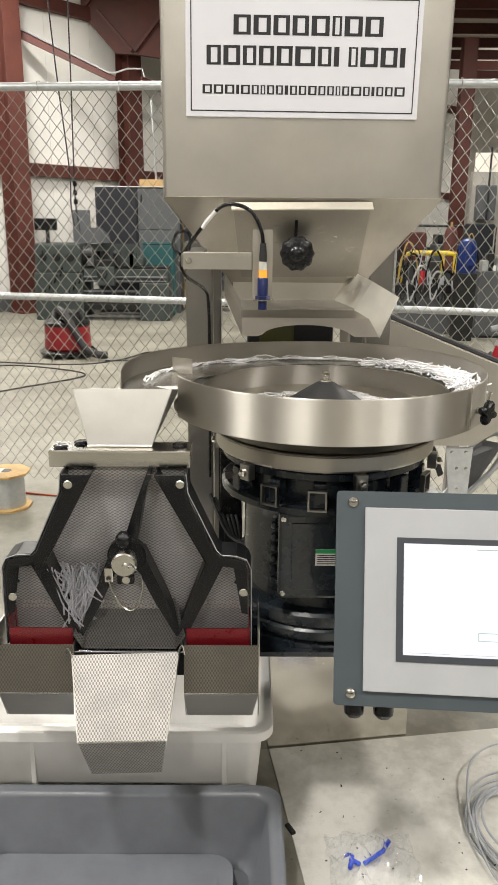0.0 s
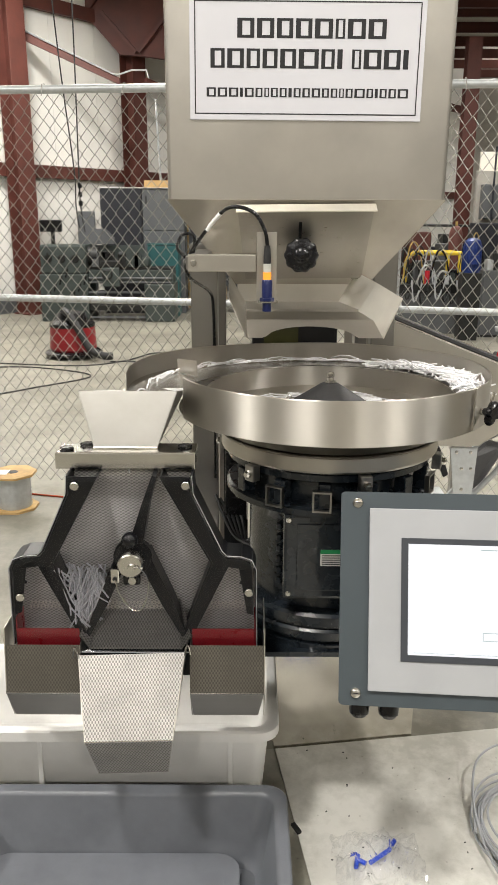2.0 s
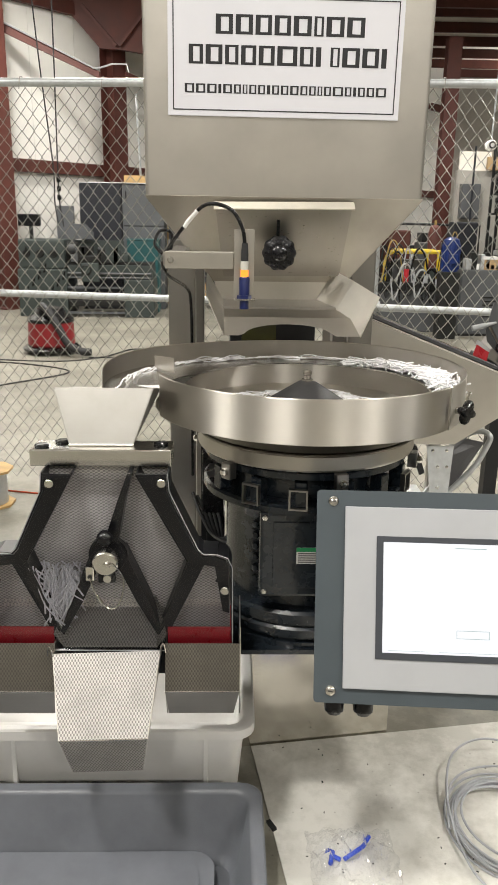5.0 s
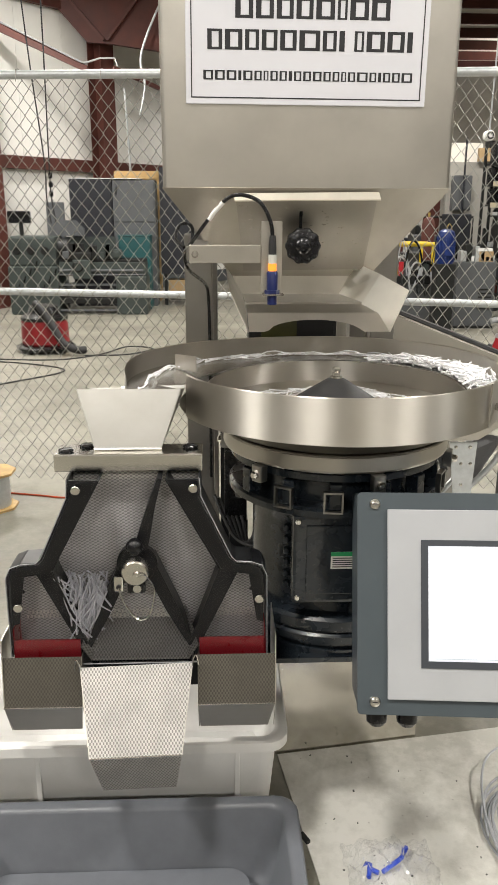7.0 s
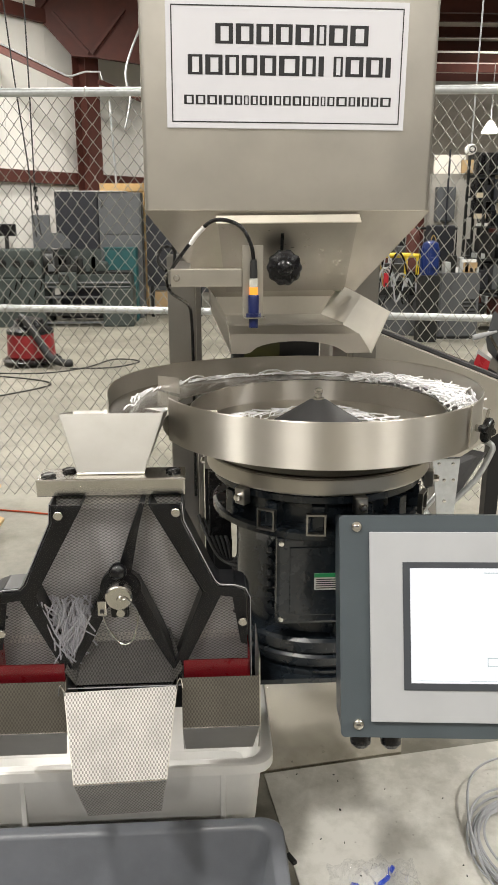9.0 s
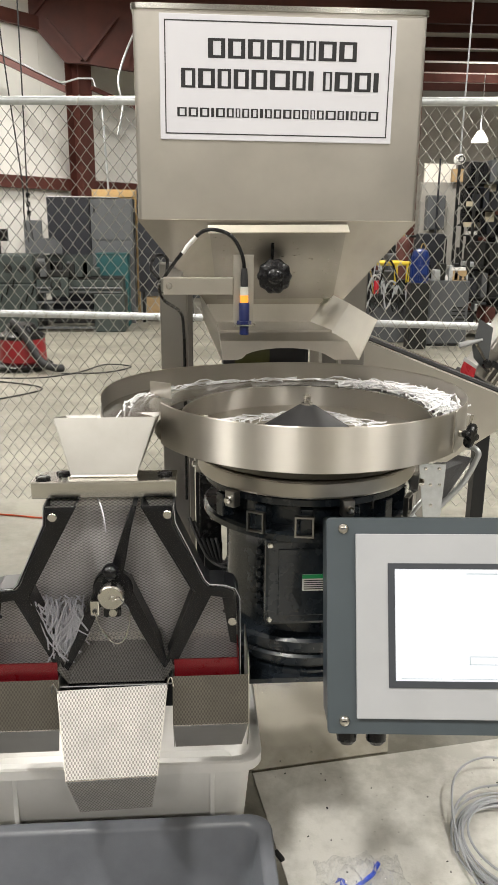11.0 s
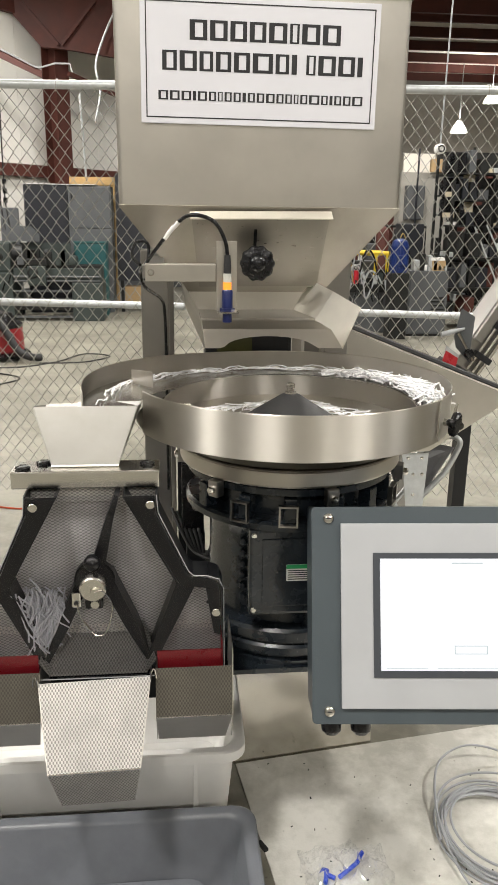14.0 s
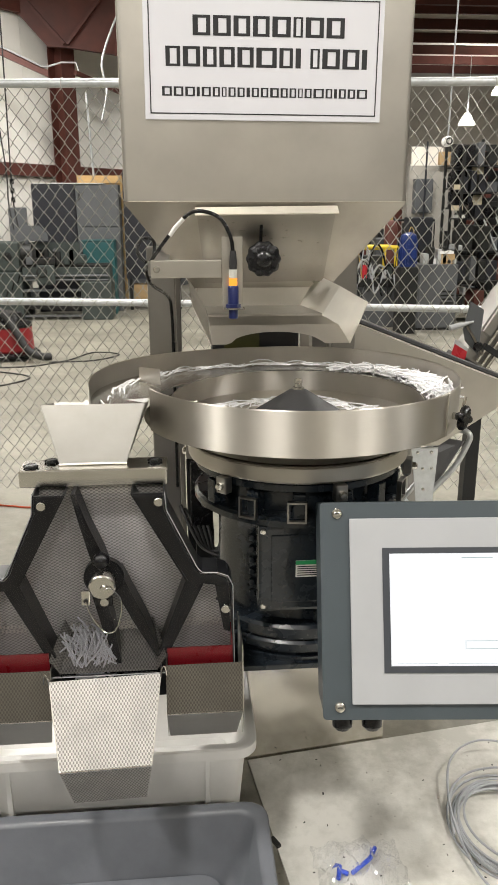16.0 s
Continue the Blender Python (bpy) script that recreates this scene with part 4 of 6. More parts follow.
def diverter():
    d = empty("diverter_box", (0, 0, 0), "black steel diverter box with smoked clear cover and embossed back", "diverter")
    outline = mirror([(-0.180, 0.580), (-0.184, 0.762), (-0.192, 0.782), (-0.212, 0.790), (-0.245, 0.792), (-0.256, 0.802), (-0.316, 0.935), (-0.318, 0.974)])
    # side walls follow the outline
    n = len(outline)
    for i in range(n - 1):
        (x0, z0), (x1, z1) = outline[i], outline[i + 1]
        if i != n // 2 - 1:
            part("side_wall", plate([(x0, -0.325, z0), (x1, -0.325, z1), (x1, BACK, z1), (x0, BACK, z0)], 0.004), BLACK_STEEL, d)
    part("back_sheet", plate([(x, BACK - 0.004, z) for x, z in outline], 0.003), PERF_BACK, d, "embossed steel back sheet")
    rim = mirror([(-0.186, 0.566), (-0.178, 0.576), (-0.180, 0.764), (-0.190, 0.786), (-0.212, 0.794), (-0.243, 0.796), (-0.253, 0.806), (-0.313, 0.937), (-0.316, 0.976)])
    cov = part("cover", prism(rim, 0.005, "y", CY), SMOKED, d, "smoked clear plastic cover")
    e = bmesh.new()
    add_box(e, 2 * XC + 0.186, -0.186, CY - 0.0006, CY + 0.0056, 0.5635, 0.5655)
    lip = [(x, CY + 0.0025, z) for x, z in rim]
    add_tube(e, lip[:9], 0.0011, 5), add_tube(e, lip[9:], 0.0011, 5)
    part("cover_edge", e, CLEAR_EDGE, cov, "pale sawn edge of the cover")
    for s in (1, -1):
        # black shoulder plate between the outline and the bucket, and the narrow edge strip below it
        face = [(0.066, 0.973), (0.127, 0.973), (0.127, 0.936), (0.188, 0.803), (0.199, 0.791), (0.232, 0.788), (0.252, 0.780), (0.257, 0.762), (0.176, 0.774)]
        part("shoulder_plate", plate([(XC + s * x, -0.3262, z) for x, z in face][::s], 0.003), BLACK_STEEL, d)
        strip = [(0.257, 0.762), (0.260, 0.655), (0.246, 0.66), (0.229, 0.765)]
        part("edge_strip", plate([(XC + s * x, -0.3262, z) for x, z in strip][::s], 0.003), BLACK_STEEL, d)
        # slanting bucket walls
        for p, q in (((0.066, 0.972), (0.172, 0.775)), ((0.172, 0.775), (0.110, 0.606))):
            a, b = (XC + s * p[0], p[1]), (XC + s * q[0], q[1])
            part("bucket_wall", plate([(a[0], -0.3225, a[1]), (b[0], -0.3225, b[1]), (b[0], BACK - 0.005, b[1]), (a[0], BACK - 0.005, a[1])], 0.004), BLACK_STEEL, d)
        # blackened cheek outside the bucket
        cheek = [(0.108, 0.602), (0.172, 0.773), (0.206, 0.766), (0.128, 0.602)]
        part("cheek", plate([(XC + s * x, -0.316, z) for x, z in cheek][::s], 0.003), BLACK_STEEL, d)
        for x, z in ((0.196, 0.742), (0.207, 0.752), (0.211, 0.736)):
            part("vent_hole", turned([(0.0, 0.0006), (0.0042, 0.0006), (0.0042, 0.0)], steps=10, m=pose(XC + s * (x + 0.038), -0.3263, z - 0.01, 90)), INK, d)
        # sloping cheeks of the middle passage
        part("passage_side", plate([(XC + s * 0.104, -0.331, 0.574), (XC + s * 0.084, BACK - 0.006, 0.634), (XC + s * 0.096, BACK - 0.006, 0.664), (XC + s * 0.124, -0.331, 0.604)][::s], 0.002), PERF_MID, d)
    part("inner_chute", plate([(XC - 0.104, -0.331, 0.572), (XC + 0.104, -0.331, 0.572), (XC + 0.084, BACK - 0.006, 0.633), (XC - 0.084, BACK - 0.006, 0.633)], 0.003), PERF_MID, d)
    part("lower_back", box(XC - 0.26, XC + 0.26, BACK - 0.003, BACK + 0.001, 0.46, 0.579), BLACK_STEEL, d)
    # two rows of pale bits low on the back sheet, imitating light through holes
    bm = bmesh.new()
    for row, z in enumerate((0.640, 0.650)):
        for k in range(62):
            x = XC - 0.246 + 0.008 * (k + 0.5 * row)
            if abs(x - XC) < 0.088 or abs(x - XC) > 0.15:
                add_box(bm, x - 0.0017, x + 0.0017, BACK - 0.0068, BACK - 0.0042, z - 0.0032, z + 0.0032)
    part("hole_light_rows", bm, STEEL_PALE, d, "rows of small pale bits imitating light through punched holes", kind="stuff")
    # hub behind the pivot
    part("hub", turned([(0.0, 0.02), (0.038, 0.02), (0.042, 0.016), (0.042, 0.0)], steps=32, m=pose(XC, -0.302, 0.786, 90)), BLACK_STEEL, d, smooth=30)
    # flaps: in their own space, hinged at the origin
    up = part("upper_flap", prism([(-0.014, -0.012), (-0.012, -0.03), (0.012, -0.03), (0.014, -0.012), (0.013, 0.05), (0.006, 0.12), (0.004, 0.187), (-0.005, 0.187), (-0.010, 0.12), (-0.013, 0.05)], 0.052, "y", -0.051), BLACK_STEEL, d, "black tapered upper flap")
    up.matrix_basis = pose(*PIVOT, 0, 16, 0)
    lo = []
    for s in (1, -1):
        f = part("lower_flap", prism([(-0.014, 0.0), (0.014, 0.0), (0.0125, -0.12), (0.005, -0.21), (-0.005, -0.21), (-0.0125, -0.12)], 0.050, "y", -0.050), BLACK_STEEL, d, "black tapered lower flap")
        f.matrix_basis = pose(XC + s * 0.022, PIVOT[1], 0.79, 0, -24 * s, 0)
        lo.append(f)
    # lid plate with clamping knobs and the funnel
    lid = part("lid_plate", box(-0.607, -0.310, -0.29, -0.215, 0.977, 1.0135, 0.003), STEEL_SHINY, d, "thick bright stainless lid plate")
    for x, y in ((-0.585, -0.268), (-0.548, -0.236), (-0.335, -0.248)):
        bm = star_knob("k", (0, 0, 0), 0.014, 0.006, 6, 0.12, "")
        k = part("lid_knob", bm, BLACK_PLASTIC, d, smooth=50)
        k.matrix_basis = pose(x, y, 1.0137, -90)
    ft = [(-0.572, -0.190, 1.1245), (-0.354, -0.190, 1.1245), (-0.355, -0.01, 1.085), (-0.577, -0.01, 1.085)]
    fb = [(-0.529, -0.258, 1.0138), (-0.394, -0.258, 1.0138), (-0.394, -0.222, 1.0138), (-0.531, -0.222, 1.0138)]
    part("weld_bead", tube([(-0.53, -0.2595, 1.0155), (-0.46, -0.2597, 1.016), (-0.393, -0.2595, 1.0155)], 0.0022, 6), STEEL_PALE, d)
    for i in range(4):
        j = (i + 1) % 4
        part("funnel_sheet", plate([fb[i], fb[j], ft[j], ft[i]], 0.003), STEEL_DULL, d, "flared stainless inlet funnel sheet")
    # pivot, ball handle and fasteners on the cover
    part("pivot_disc", turned([(0.0, 0.03), (0.024, 0.03), (0.027, 0.027), (0.027, 0.0)], steps=32, m=pose(XC, CY - 0.0006, 0.786, 90)), STEEL_SHINY, d, "round machined steel pivot disc", smooth=30)
    part("pivot_screw", turned([(0.0, 0.006), (0.007, 0.006), (0.009, 0.0)], steps=10, m=pose(XC + 0.004, CY - 0.0307, 0.784, 90)), STEEL_SHINY, d)
    part("ball_handle", turned([(0.0, 0.018), (0.007, 0.0165), (0.0125, 0.0125), (0.0165, 0.007), (0.018, 0.0), (0.0165, -0.007), (0.0125, -0.0125), (0.007, -0.0165), (0.0, -0.018)], (XC + 0.001, CY - 0.022, 0.842), 20), BLACK_PLASTIC, d, "shiny black ball handle", smooth=60)
    part("lock_block", box(XC - 0.018, XC + 0.018, CY - 0.016, CY - 0.0005, 0.736, 0.757, 0.004), BLACK_PLASTIC, d)
    part("lock_screw", turned([(0.0, 0.005), (0.0085, 0.005), (0.0105, 0.0)], steps=16, m=pose(XC + 0.002, CY - 0.0162, 0.748, 90)), STEEL_SHINY, d, smooth=30)
    tab = part("lanyard_tab", box(XC - 0.046, XC - 0.028, CY - 0.006, CY - 0.0005, 0.735, 0.768, 0.002), STEEL_SHINY, d)
    part("tab_hole", turned([(0.0, 0.002), (0.005, 0.002), (0.005, 0.0)], steps=12, m=pose(XC - 0.037, CY - 0.0062, 0.746, 90)), INK, tab)
    part("lanyard", tube(spline([(XC - 0.037, CY - 0.009, 0.745), (XC - 0.026, CY - 0.016, 0.715), (XC - 0.002, CY - 0.02, 0.681), (XC + 0.02, CY - 0.02, 0.682), (XC + 0.034, CY - 0.018, 0.72), (XC + 0.035, CY - 0.02, 0.755), (XC + 0.018, CY - 0.034, 0.786), (XC + 0.004, CY - 0.036, 0.784)], 6), 0.0013, 6), STEEL_SHINY, d, "thin steel lanyard wire")
    part("lanyard_sleeve", tube([(XC - 0.022, CY - 0.017, 0.708), (XC - 0.007, CY - 0.0195, 0.687)], 0.0025, 6), STEEL_SHINY, d)
    for x, z in ((-0.196, 0.713), (2 * XC + 0.196 + 0.006, 0.70), (-0.328, 0.957), (2 * XC + 0.334, 0.955)):
        part("cover_bolt", turned([(0.0, 0.007), (0.008, 0.007), (0.0095, 0.0055), (0.0095, 0.0)], steps=12, m=pose(x, CY - 0.0005, z, 90)), STEEL_SHINY, d, smooth=30)
    # red guards behind the cover foot
    for s in (1, -1):
        part("red_guard", box(min(XC + s * 0.125, XC + s * 0.262), max(XC + s * 0.125, XC + s * 0.262), -0.322, -0.318, 0.570, 0.616), RED_PLASTIC, d, "red plastic guard strip")
        part("red_guard", box(min(XC + s * 0.262, XC + s * 0.266), max(XC + s * 0.262, XC + s * 0.266), -0.3175, -0.264, 0.570, 0.64), RED_PLASTIC, d)
    return d, up, lo


def chutes():
    c = empty("middle_chute", (0, 0, 0), "bright embossed stainless discharge chute", "chute")
    tl, tr = (-0.567, -0.357, 0.571), (-0.336, -0.357, 0.579)
    bl, br = (-0.541, -0.456, 0.424), (-0.357, -0.456, 0.430)
    ul, ur = (-0.524, -0.415, 0.312), (-0.373, -0.415, 0.317)
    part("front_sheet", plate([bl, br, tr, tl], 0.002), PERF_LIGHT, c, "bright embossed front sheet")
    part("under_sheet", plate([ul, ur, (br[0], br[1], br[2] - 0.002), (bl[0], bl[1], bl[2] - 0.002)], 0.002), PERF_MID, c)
    part("fold", tube([(bl[0], bl[1] - 0.001, bl[2]), (br[0], br[1] - 0.001, br[2])], 0.0018, 6), STEEL_SHINY, c)
    for a, b, u, s in ((tl, bl, ul, -1), (tr, br, ur, 1)):
        part("side_sheet", plate([a, b, u, (a[0], -0.22, 0.56)][::-s], 0.002), STEEL, c)
        part("hook", tube(spline([(a[0], a[1] - 0.002, a[2] - 0.01), (a[0] + s * 0.003, a[1] - 0.004, a[2] + 0.012), (a[0] + s * 0.009, a[1] - 0.002, a[2] + 0.018), (a[0] + s * 0.013, a[1], a[2] - 0.005)], 4), 0.0018, 6), STEEL_SHINY, c)
    for s, lab in ((1, "dark embossed side chute"), (-1, "dark embossed side chute")):
        q = empty("side_chute", (0, 0, 0), lab + " over the white tote", "chute", "side chutes")
        xi, xo = XC + s * 0.121, XC + s * 0.284
        x0, x1 = min(xi, xo), max(xi, xo)
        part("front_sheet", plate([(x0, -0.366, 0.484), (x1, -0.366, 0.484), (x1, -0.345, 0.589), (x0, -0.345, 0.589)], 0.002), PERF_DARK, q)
        part("under_sheet", plate([(x0 + 0.004, -0.325, 0.398), (x1 - 0.012, -0.325, 0.398), (x1, -0.366, 0.482), (x0, -0.366, 0.482)], 0.002), STEEL_SOFT, q)
        part("fold", tube([(x0, -0.3675, 0.483), (x1, -0.3675, 0.483)], 0.0014, 6), STEEL_SHINY, q)
        for x in (x0, x1):
            part("side_sheet", plate([(x, -0.366, 0.483), (x, -0.345, 0.63 if (x - XC) * s > 0.2 else 0.589), (x, -0.2, 0.63 if (x - XC) * s > 0.2 else 0.589), (x, -0.2, 0.43), (x, -0.325, 0.398)], 0.002), STEEL, q)


def tote(name, x0, x1, y0, y1, z0, z1, mat, label, taper, rim, wall=0.004, ribs=()):
    """An open moulded tub: tapered walls, rolled rim, rounded corners."""
    t = empty(name, (0, 0, 0), label, "tote")
    bm = bmesh.new()
    n = 5

    def ring(gx, z, r):
        return [bm.verts.new((x, y, z)) for x, y in rounded(x0 + gx, x1 - gx, y0 + gx, y1 - gx, r, n)]
    rr = 0.05
    levels = [(rim, z1 - 0.03, rr - rim * 0.5), (0.0, z1 - 0.028, rr), (0.0, z1 - 0.004, rr), (0.004, z1, rr), (rim - 0.004, z1, rr - rim * 0.5), (rim + 0.004, z1 - 0.004, rr - rim * 0.6)]
    inner = [(rim + wall + 0.004, z1 - 0.01, rr - 0.01), (rim + wall + taper * 0.9, z0 + 0.025, rr - 0.012), (rim + wall + taper + 0.015, z0 + wall, rr - 0.02)]
    outer = [(rim + 0.002, z1 - 0.031, rr - rim * 0.5), (rim + taper * 0.92, z0 + 0.02, rr - 0.012), (rim + taper + 0.012, z0, rr - 0.02)]
    rings = [ring(*q) for q in reversed(outer)] + [ring(*q) for q in levels] + [ring(*q) for q in inner]
    m = len(rings[0])
    for a, b in zip(rings, rings[1:]):
        for i in range(m):
            bm.faces.new((a[i], a[(i + 1) % m], b[(i + 1) % m], b[i]))
    bm.faces.new(rings[0][::-1])
    bm.faces.new(rings[-1])
    bmesh.ops.recalc_face_normals(bm, faces=bm.faces[:])
    part("tub", bm, mat, t, smooth=40)
    for x in ribs:
        part("rib", box(x - 0.006, x + 0.006, y0 + rim - 0.001 + 0.004, y0 + rim + taper + 0.005, z0 + 0.03, z1 - 0.033, 0.002), mat, t)
    return t


def totes():
    tote("white_tote", -0.98, -0.122, -0.292, 0.10, 0.10, 0.327, WHITE_PLASTIC, "white moulded plastic tote under the chutes", 0.018, 0.022, ribs=(-0.70, -0.24))
    st = empty("tote_stand", (0, 0, 0), "low dark steel stand under the white tote", "stand")
    part("deck", box(-0.94, -0.165, -0.25, 0.06, 0.08, 0.0998), BLACK_STEEL, st)
    for x in (-0.92, -0.19):
        for y in (-0.23, 0.03):
            part("leg", box(x - 0.015, x + 0.015, y - 0.015, y + 0.015, 0.0, 0.0798), BLACK_STEEL, st)
    g = tote("grey_tote", -0.90, -0.104, -0.90, -0.296, 0.004, 0.186, GREY_PLASTIC, "grey moulded plastic tote on the floor", 0.03, 0.026)
    part("floor_panel", prism(rounded(-0.80, -0.215, -0.845, -0.362, 0.05, 5), 0.036, "z", 0.0081), GREY_PLASTIC, g)
    part("floor_step", prism(rounded(-0.765, -0.25, -0.81, -0.397, 0.04, 5), 0.005, "z", 0.0442), GREY_PLASTIC, g)


DIVERTER, UPPER_FLAP, LOWER_FLAPS = diverter()
chutes()
totes()


# ---------------------------------------------------------------- loading bin and what stands right of the bowl
def loading_bin():
    b = empty("loading_bin", (0, 0, 0), "wide stainless loading bin with black rubber edging", "bin")
    y = 0.50
    face = [(0.16, 0.80), (0.53, 0.80), (0.765, 0.955), (0.765, 0.985), (0.16, 1.222)]
    part("front_sheet", prism(face, 0.004, "y", y), STEEL_SOFT, b, "plain stainless front sheet")
    part("back_sheet", prism(face, 0.004, "y", y + 0.55), STEEL_SOFT, b)
    part("floor_sheet", plate([(0.16, y + 0.005, 0.80), (0.53, y + 0.005, 0.80), (0.53, y + 0.549, 0.80), (0.16, y + 0.549, 0.80)], 0.003), STEEL_SOFT, b)
    part("slope_sheet", plate([(0.53, y + 0.005, 0.80), (0.765, y + 0.005, 0.955), (0.765, y + 0.549, 0.955), (0.53, y + 0.549, 0.80)], 0.003), STEEL_SOFT, b)
    part("edge_strip", tube([(0.165, y + 0.002, 1.2225), (0.765, y + 0.002, 0.9875)], 0.003, 6), STEEL_SHINY, b)
    part("rubber_edge", tube([(0.165, y + 0.022, 1.229), (0.765, y + 0.022, 0.993)], 0.011, 8), RUBBER, b, "black rubber edge", smooth=40)
    for x, yy in ((0.34, 0.62), (0.34, 0.98), (0.60, 0.98)):
        part("leg", box(x - 0.02, x + 0.02, yy - 0.02, yy + 0.02, 0.0, 0.7965 if x < 0.5 else 0.835, 0.002), STEEL_FRAME, b)
    br = part("bracket", prism([(0.445, 0.79), (0.532, 0.79), (0.525, 0.60), (0.47, 0.60)], 0.006, "y", 0.508), GALV, b, "pale bolted bracket plate")
    for x, z in ((0.465, 0.775), (0.51, 0.775), (0.485, 0.72), (0.515, 0.72), (0.49, 0.65)):
        part("bolt", turned([(0.0, 0.004), (0.005, 0.003), (0.006, 0.0)], steps=8, m=pose(x, 0.5078, z, 90)), STEEL_SHINY, br)
    part("strut", prism([(0.39, 0.79), (0.412, 0.79), (0.445, 0.70), (0.43, 0.69)], 0.02, "y", 0.51), BLACK_STEEL, b)


def feeder_head():
    """A tilted aluminium unit with a red flap, partly in view."""
    f = empty("transfer_head", (0, 0, 0), "tilted aluminium transfer head with rods and a red flap", "machine")
    tilt = pose(0.845, 0.93, 1.13, 0, 32, 0)
    part("body", box(-0.03, 0.075, -0.03, 0.10, -0.16, 0.36, 0.004, tilt), STEEL_FRAME, f, "milled aluminium body")
    part("cover_strip", box(-0.026, 0.008, -0.05, -0.031, -0.05, 0.34, 0.003, tilt), STEEL_DULL, f)
    part("end_block", box(-0.05, 0.09, -0.052, 0.08, -0.235, -0.161, 0.006, tilt), BLACK_STEEL, f)
    for dx in (0.02, 0.045, 0.066):
        bm = tube([(dx, -0.045, -0.15), (dx, -0.045, 0.34)], 0.0065, 10)
        bmesh.ops.transform(bm, matrix=tilt, verts=bm.verts[:])
        part("rod", bm, STEEL_SHINY, f, smooth=40)
    for dz in (-0.10, 0.02, 0.15):
        part("rod_clamp", box(0.008, 0.078, -0.058, -0.031, dz, dz + 0.022, 0.002, tilt), BLACK_STEEL, f)
    part("side_plate", prism([(0.72, 1.11), (0.74, 1.21), (0.79, 1.18), (0.78, 1.02), (0.73, 1.07)], 0.006, "y", 0.875), CAB_GREY, f, "dark grey side plate")
    part("cross_bar", tube([(0.728, 0.862, 1.125), (0.792, 0.862, 1.025)], 0.0055, 8), STEEL_SHINY, f, smooth=40)
    part("hand_knob", turned([(0.0, 0.012), (0.014, 0.010), (0.018, 0.0), (0.014, -0.01), (0.0, -0.012)], steps=12, m=pose(0.772, 0.858, 1.052, 90)), BLACK_PLASTIC, f, smooth=40)
    part("cylinder", tube([(0.668, 0.868, 1.118), (0.70, 0.868, 1.126), (0.752, 0.868, 1.140)], [0.010, 0.010, 0.004], 10), HMI_SILVER, f, smooth=40)
    part("bolt_plate", prism([(0.692, 1.078), (0.742, 1.044), (0.736, 1.030), (0.686, 1.060)], 0.004, "y", 0.868), GALV, f)
    part("red_flap", prism([(0.690, 1.062), (0.736, 1.034), (0.730, 1.0), (0.718, 0.965), (0.700, 0.97), (0.682, 0.985), (0.680, 1.03)], 0.003, "y", 0.864), RED_PLASTIC, f, "bright red flap")
    part("post", box(0.80, 0.85, 0.96, 1.01, 0.0, 1.02), BLACK_STEEL, f)


def chair():
    c = empty("folded_chair", (0.60, 0.86, 0.0), "folded metal chair with grey woven mesh back", "chair")
    pts = spline([(-0.06, 0, 0.40), (0.03, 0.0, 0.50), (0.12, 0.0, 0.60), (0.165, 0.0, 0.69), (0.17, 0.0, 0.725), (0.145, 0.03, 0.735), (0.10, 0.08, 0.70), (0.0, 0.12, 0.585)], 6)
    part("frame", tube(pts, 0.011, 10), GALV, c, "bent pale steel tube frame", smooth=40)
    part("mesh_back", plate([(0.03, 0.005, 0.49), (0.15, 0.005, 0.70), (0.10, 0.075, 0.695), (0.0, 0.08, 0.60)], 0.006), WEAVE, c, "grey ribbed mesh back")
    part("leg", tube([(-0.10, 0.0, 0.44), (0.03, 0.03, 0.585)], 0.010, 8), GALV, c, smooth=40)
    part("leg", tube([(-0.06, 0, 0.40), (-0.20, 0.0, 0.012)], 0.011, 8), GALV, c, smooth=40)
    part("leg", tube([(0.0, 0.12, 0.585), (0.16, 0.14, 0.012)], 0.011, 8), GALV, c, smooth=40)
    part("seat", box(-0.24, -0.03, -0.02, 0.22, 0.44, 0.458, 0.006), GALV, c)


def side_boxes():
    """The switch box and wiring on the stand, left of the drive."""
    j = empty("switch_box", (0, 0, 0), "black switch box beside the drive with a steel latch", "switch box")
    part("body", box(-0.262, -0.203, 0.16, 0.23, 0.68, 0.875, 0.004), BLACK_PLASTIC, j)
    part("latch", turned([(0.0, 0.012), (0.014, 0.012), (0.018, 0.0)], steps=14, m=pose(-0.222, 0.159, 0.765, 90)), STEEL_SHINY, j, smooth=30)
    part("foot", box(-0.25, -0.20, 0.17, 0.3, 0.512, 0.6795, 0.002), BLACK_STEEL, j)
    w = empty("wire_bundle", (0, 0, 0), "bundle of black machine cables on the shelf", "cables")
    for k in range(5):
        dx = 0.012 * k
        part("cable", tube(spline([(-0.29 + dx, 0.20, 0.74 - 0.01 * k), (-0.265 + dx, 0.16, 0.69), (-0.23 + dx * 0.7, 0.13, 0.64 - 0.006 * k), (-0.17, 0.10 + dx, 0.63 + 0.012 * k), (-0.10, 0.21, 0.60)], 6), 0.005, 7), RUBBER, w, smooth=50)


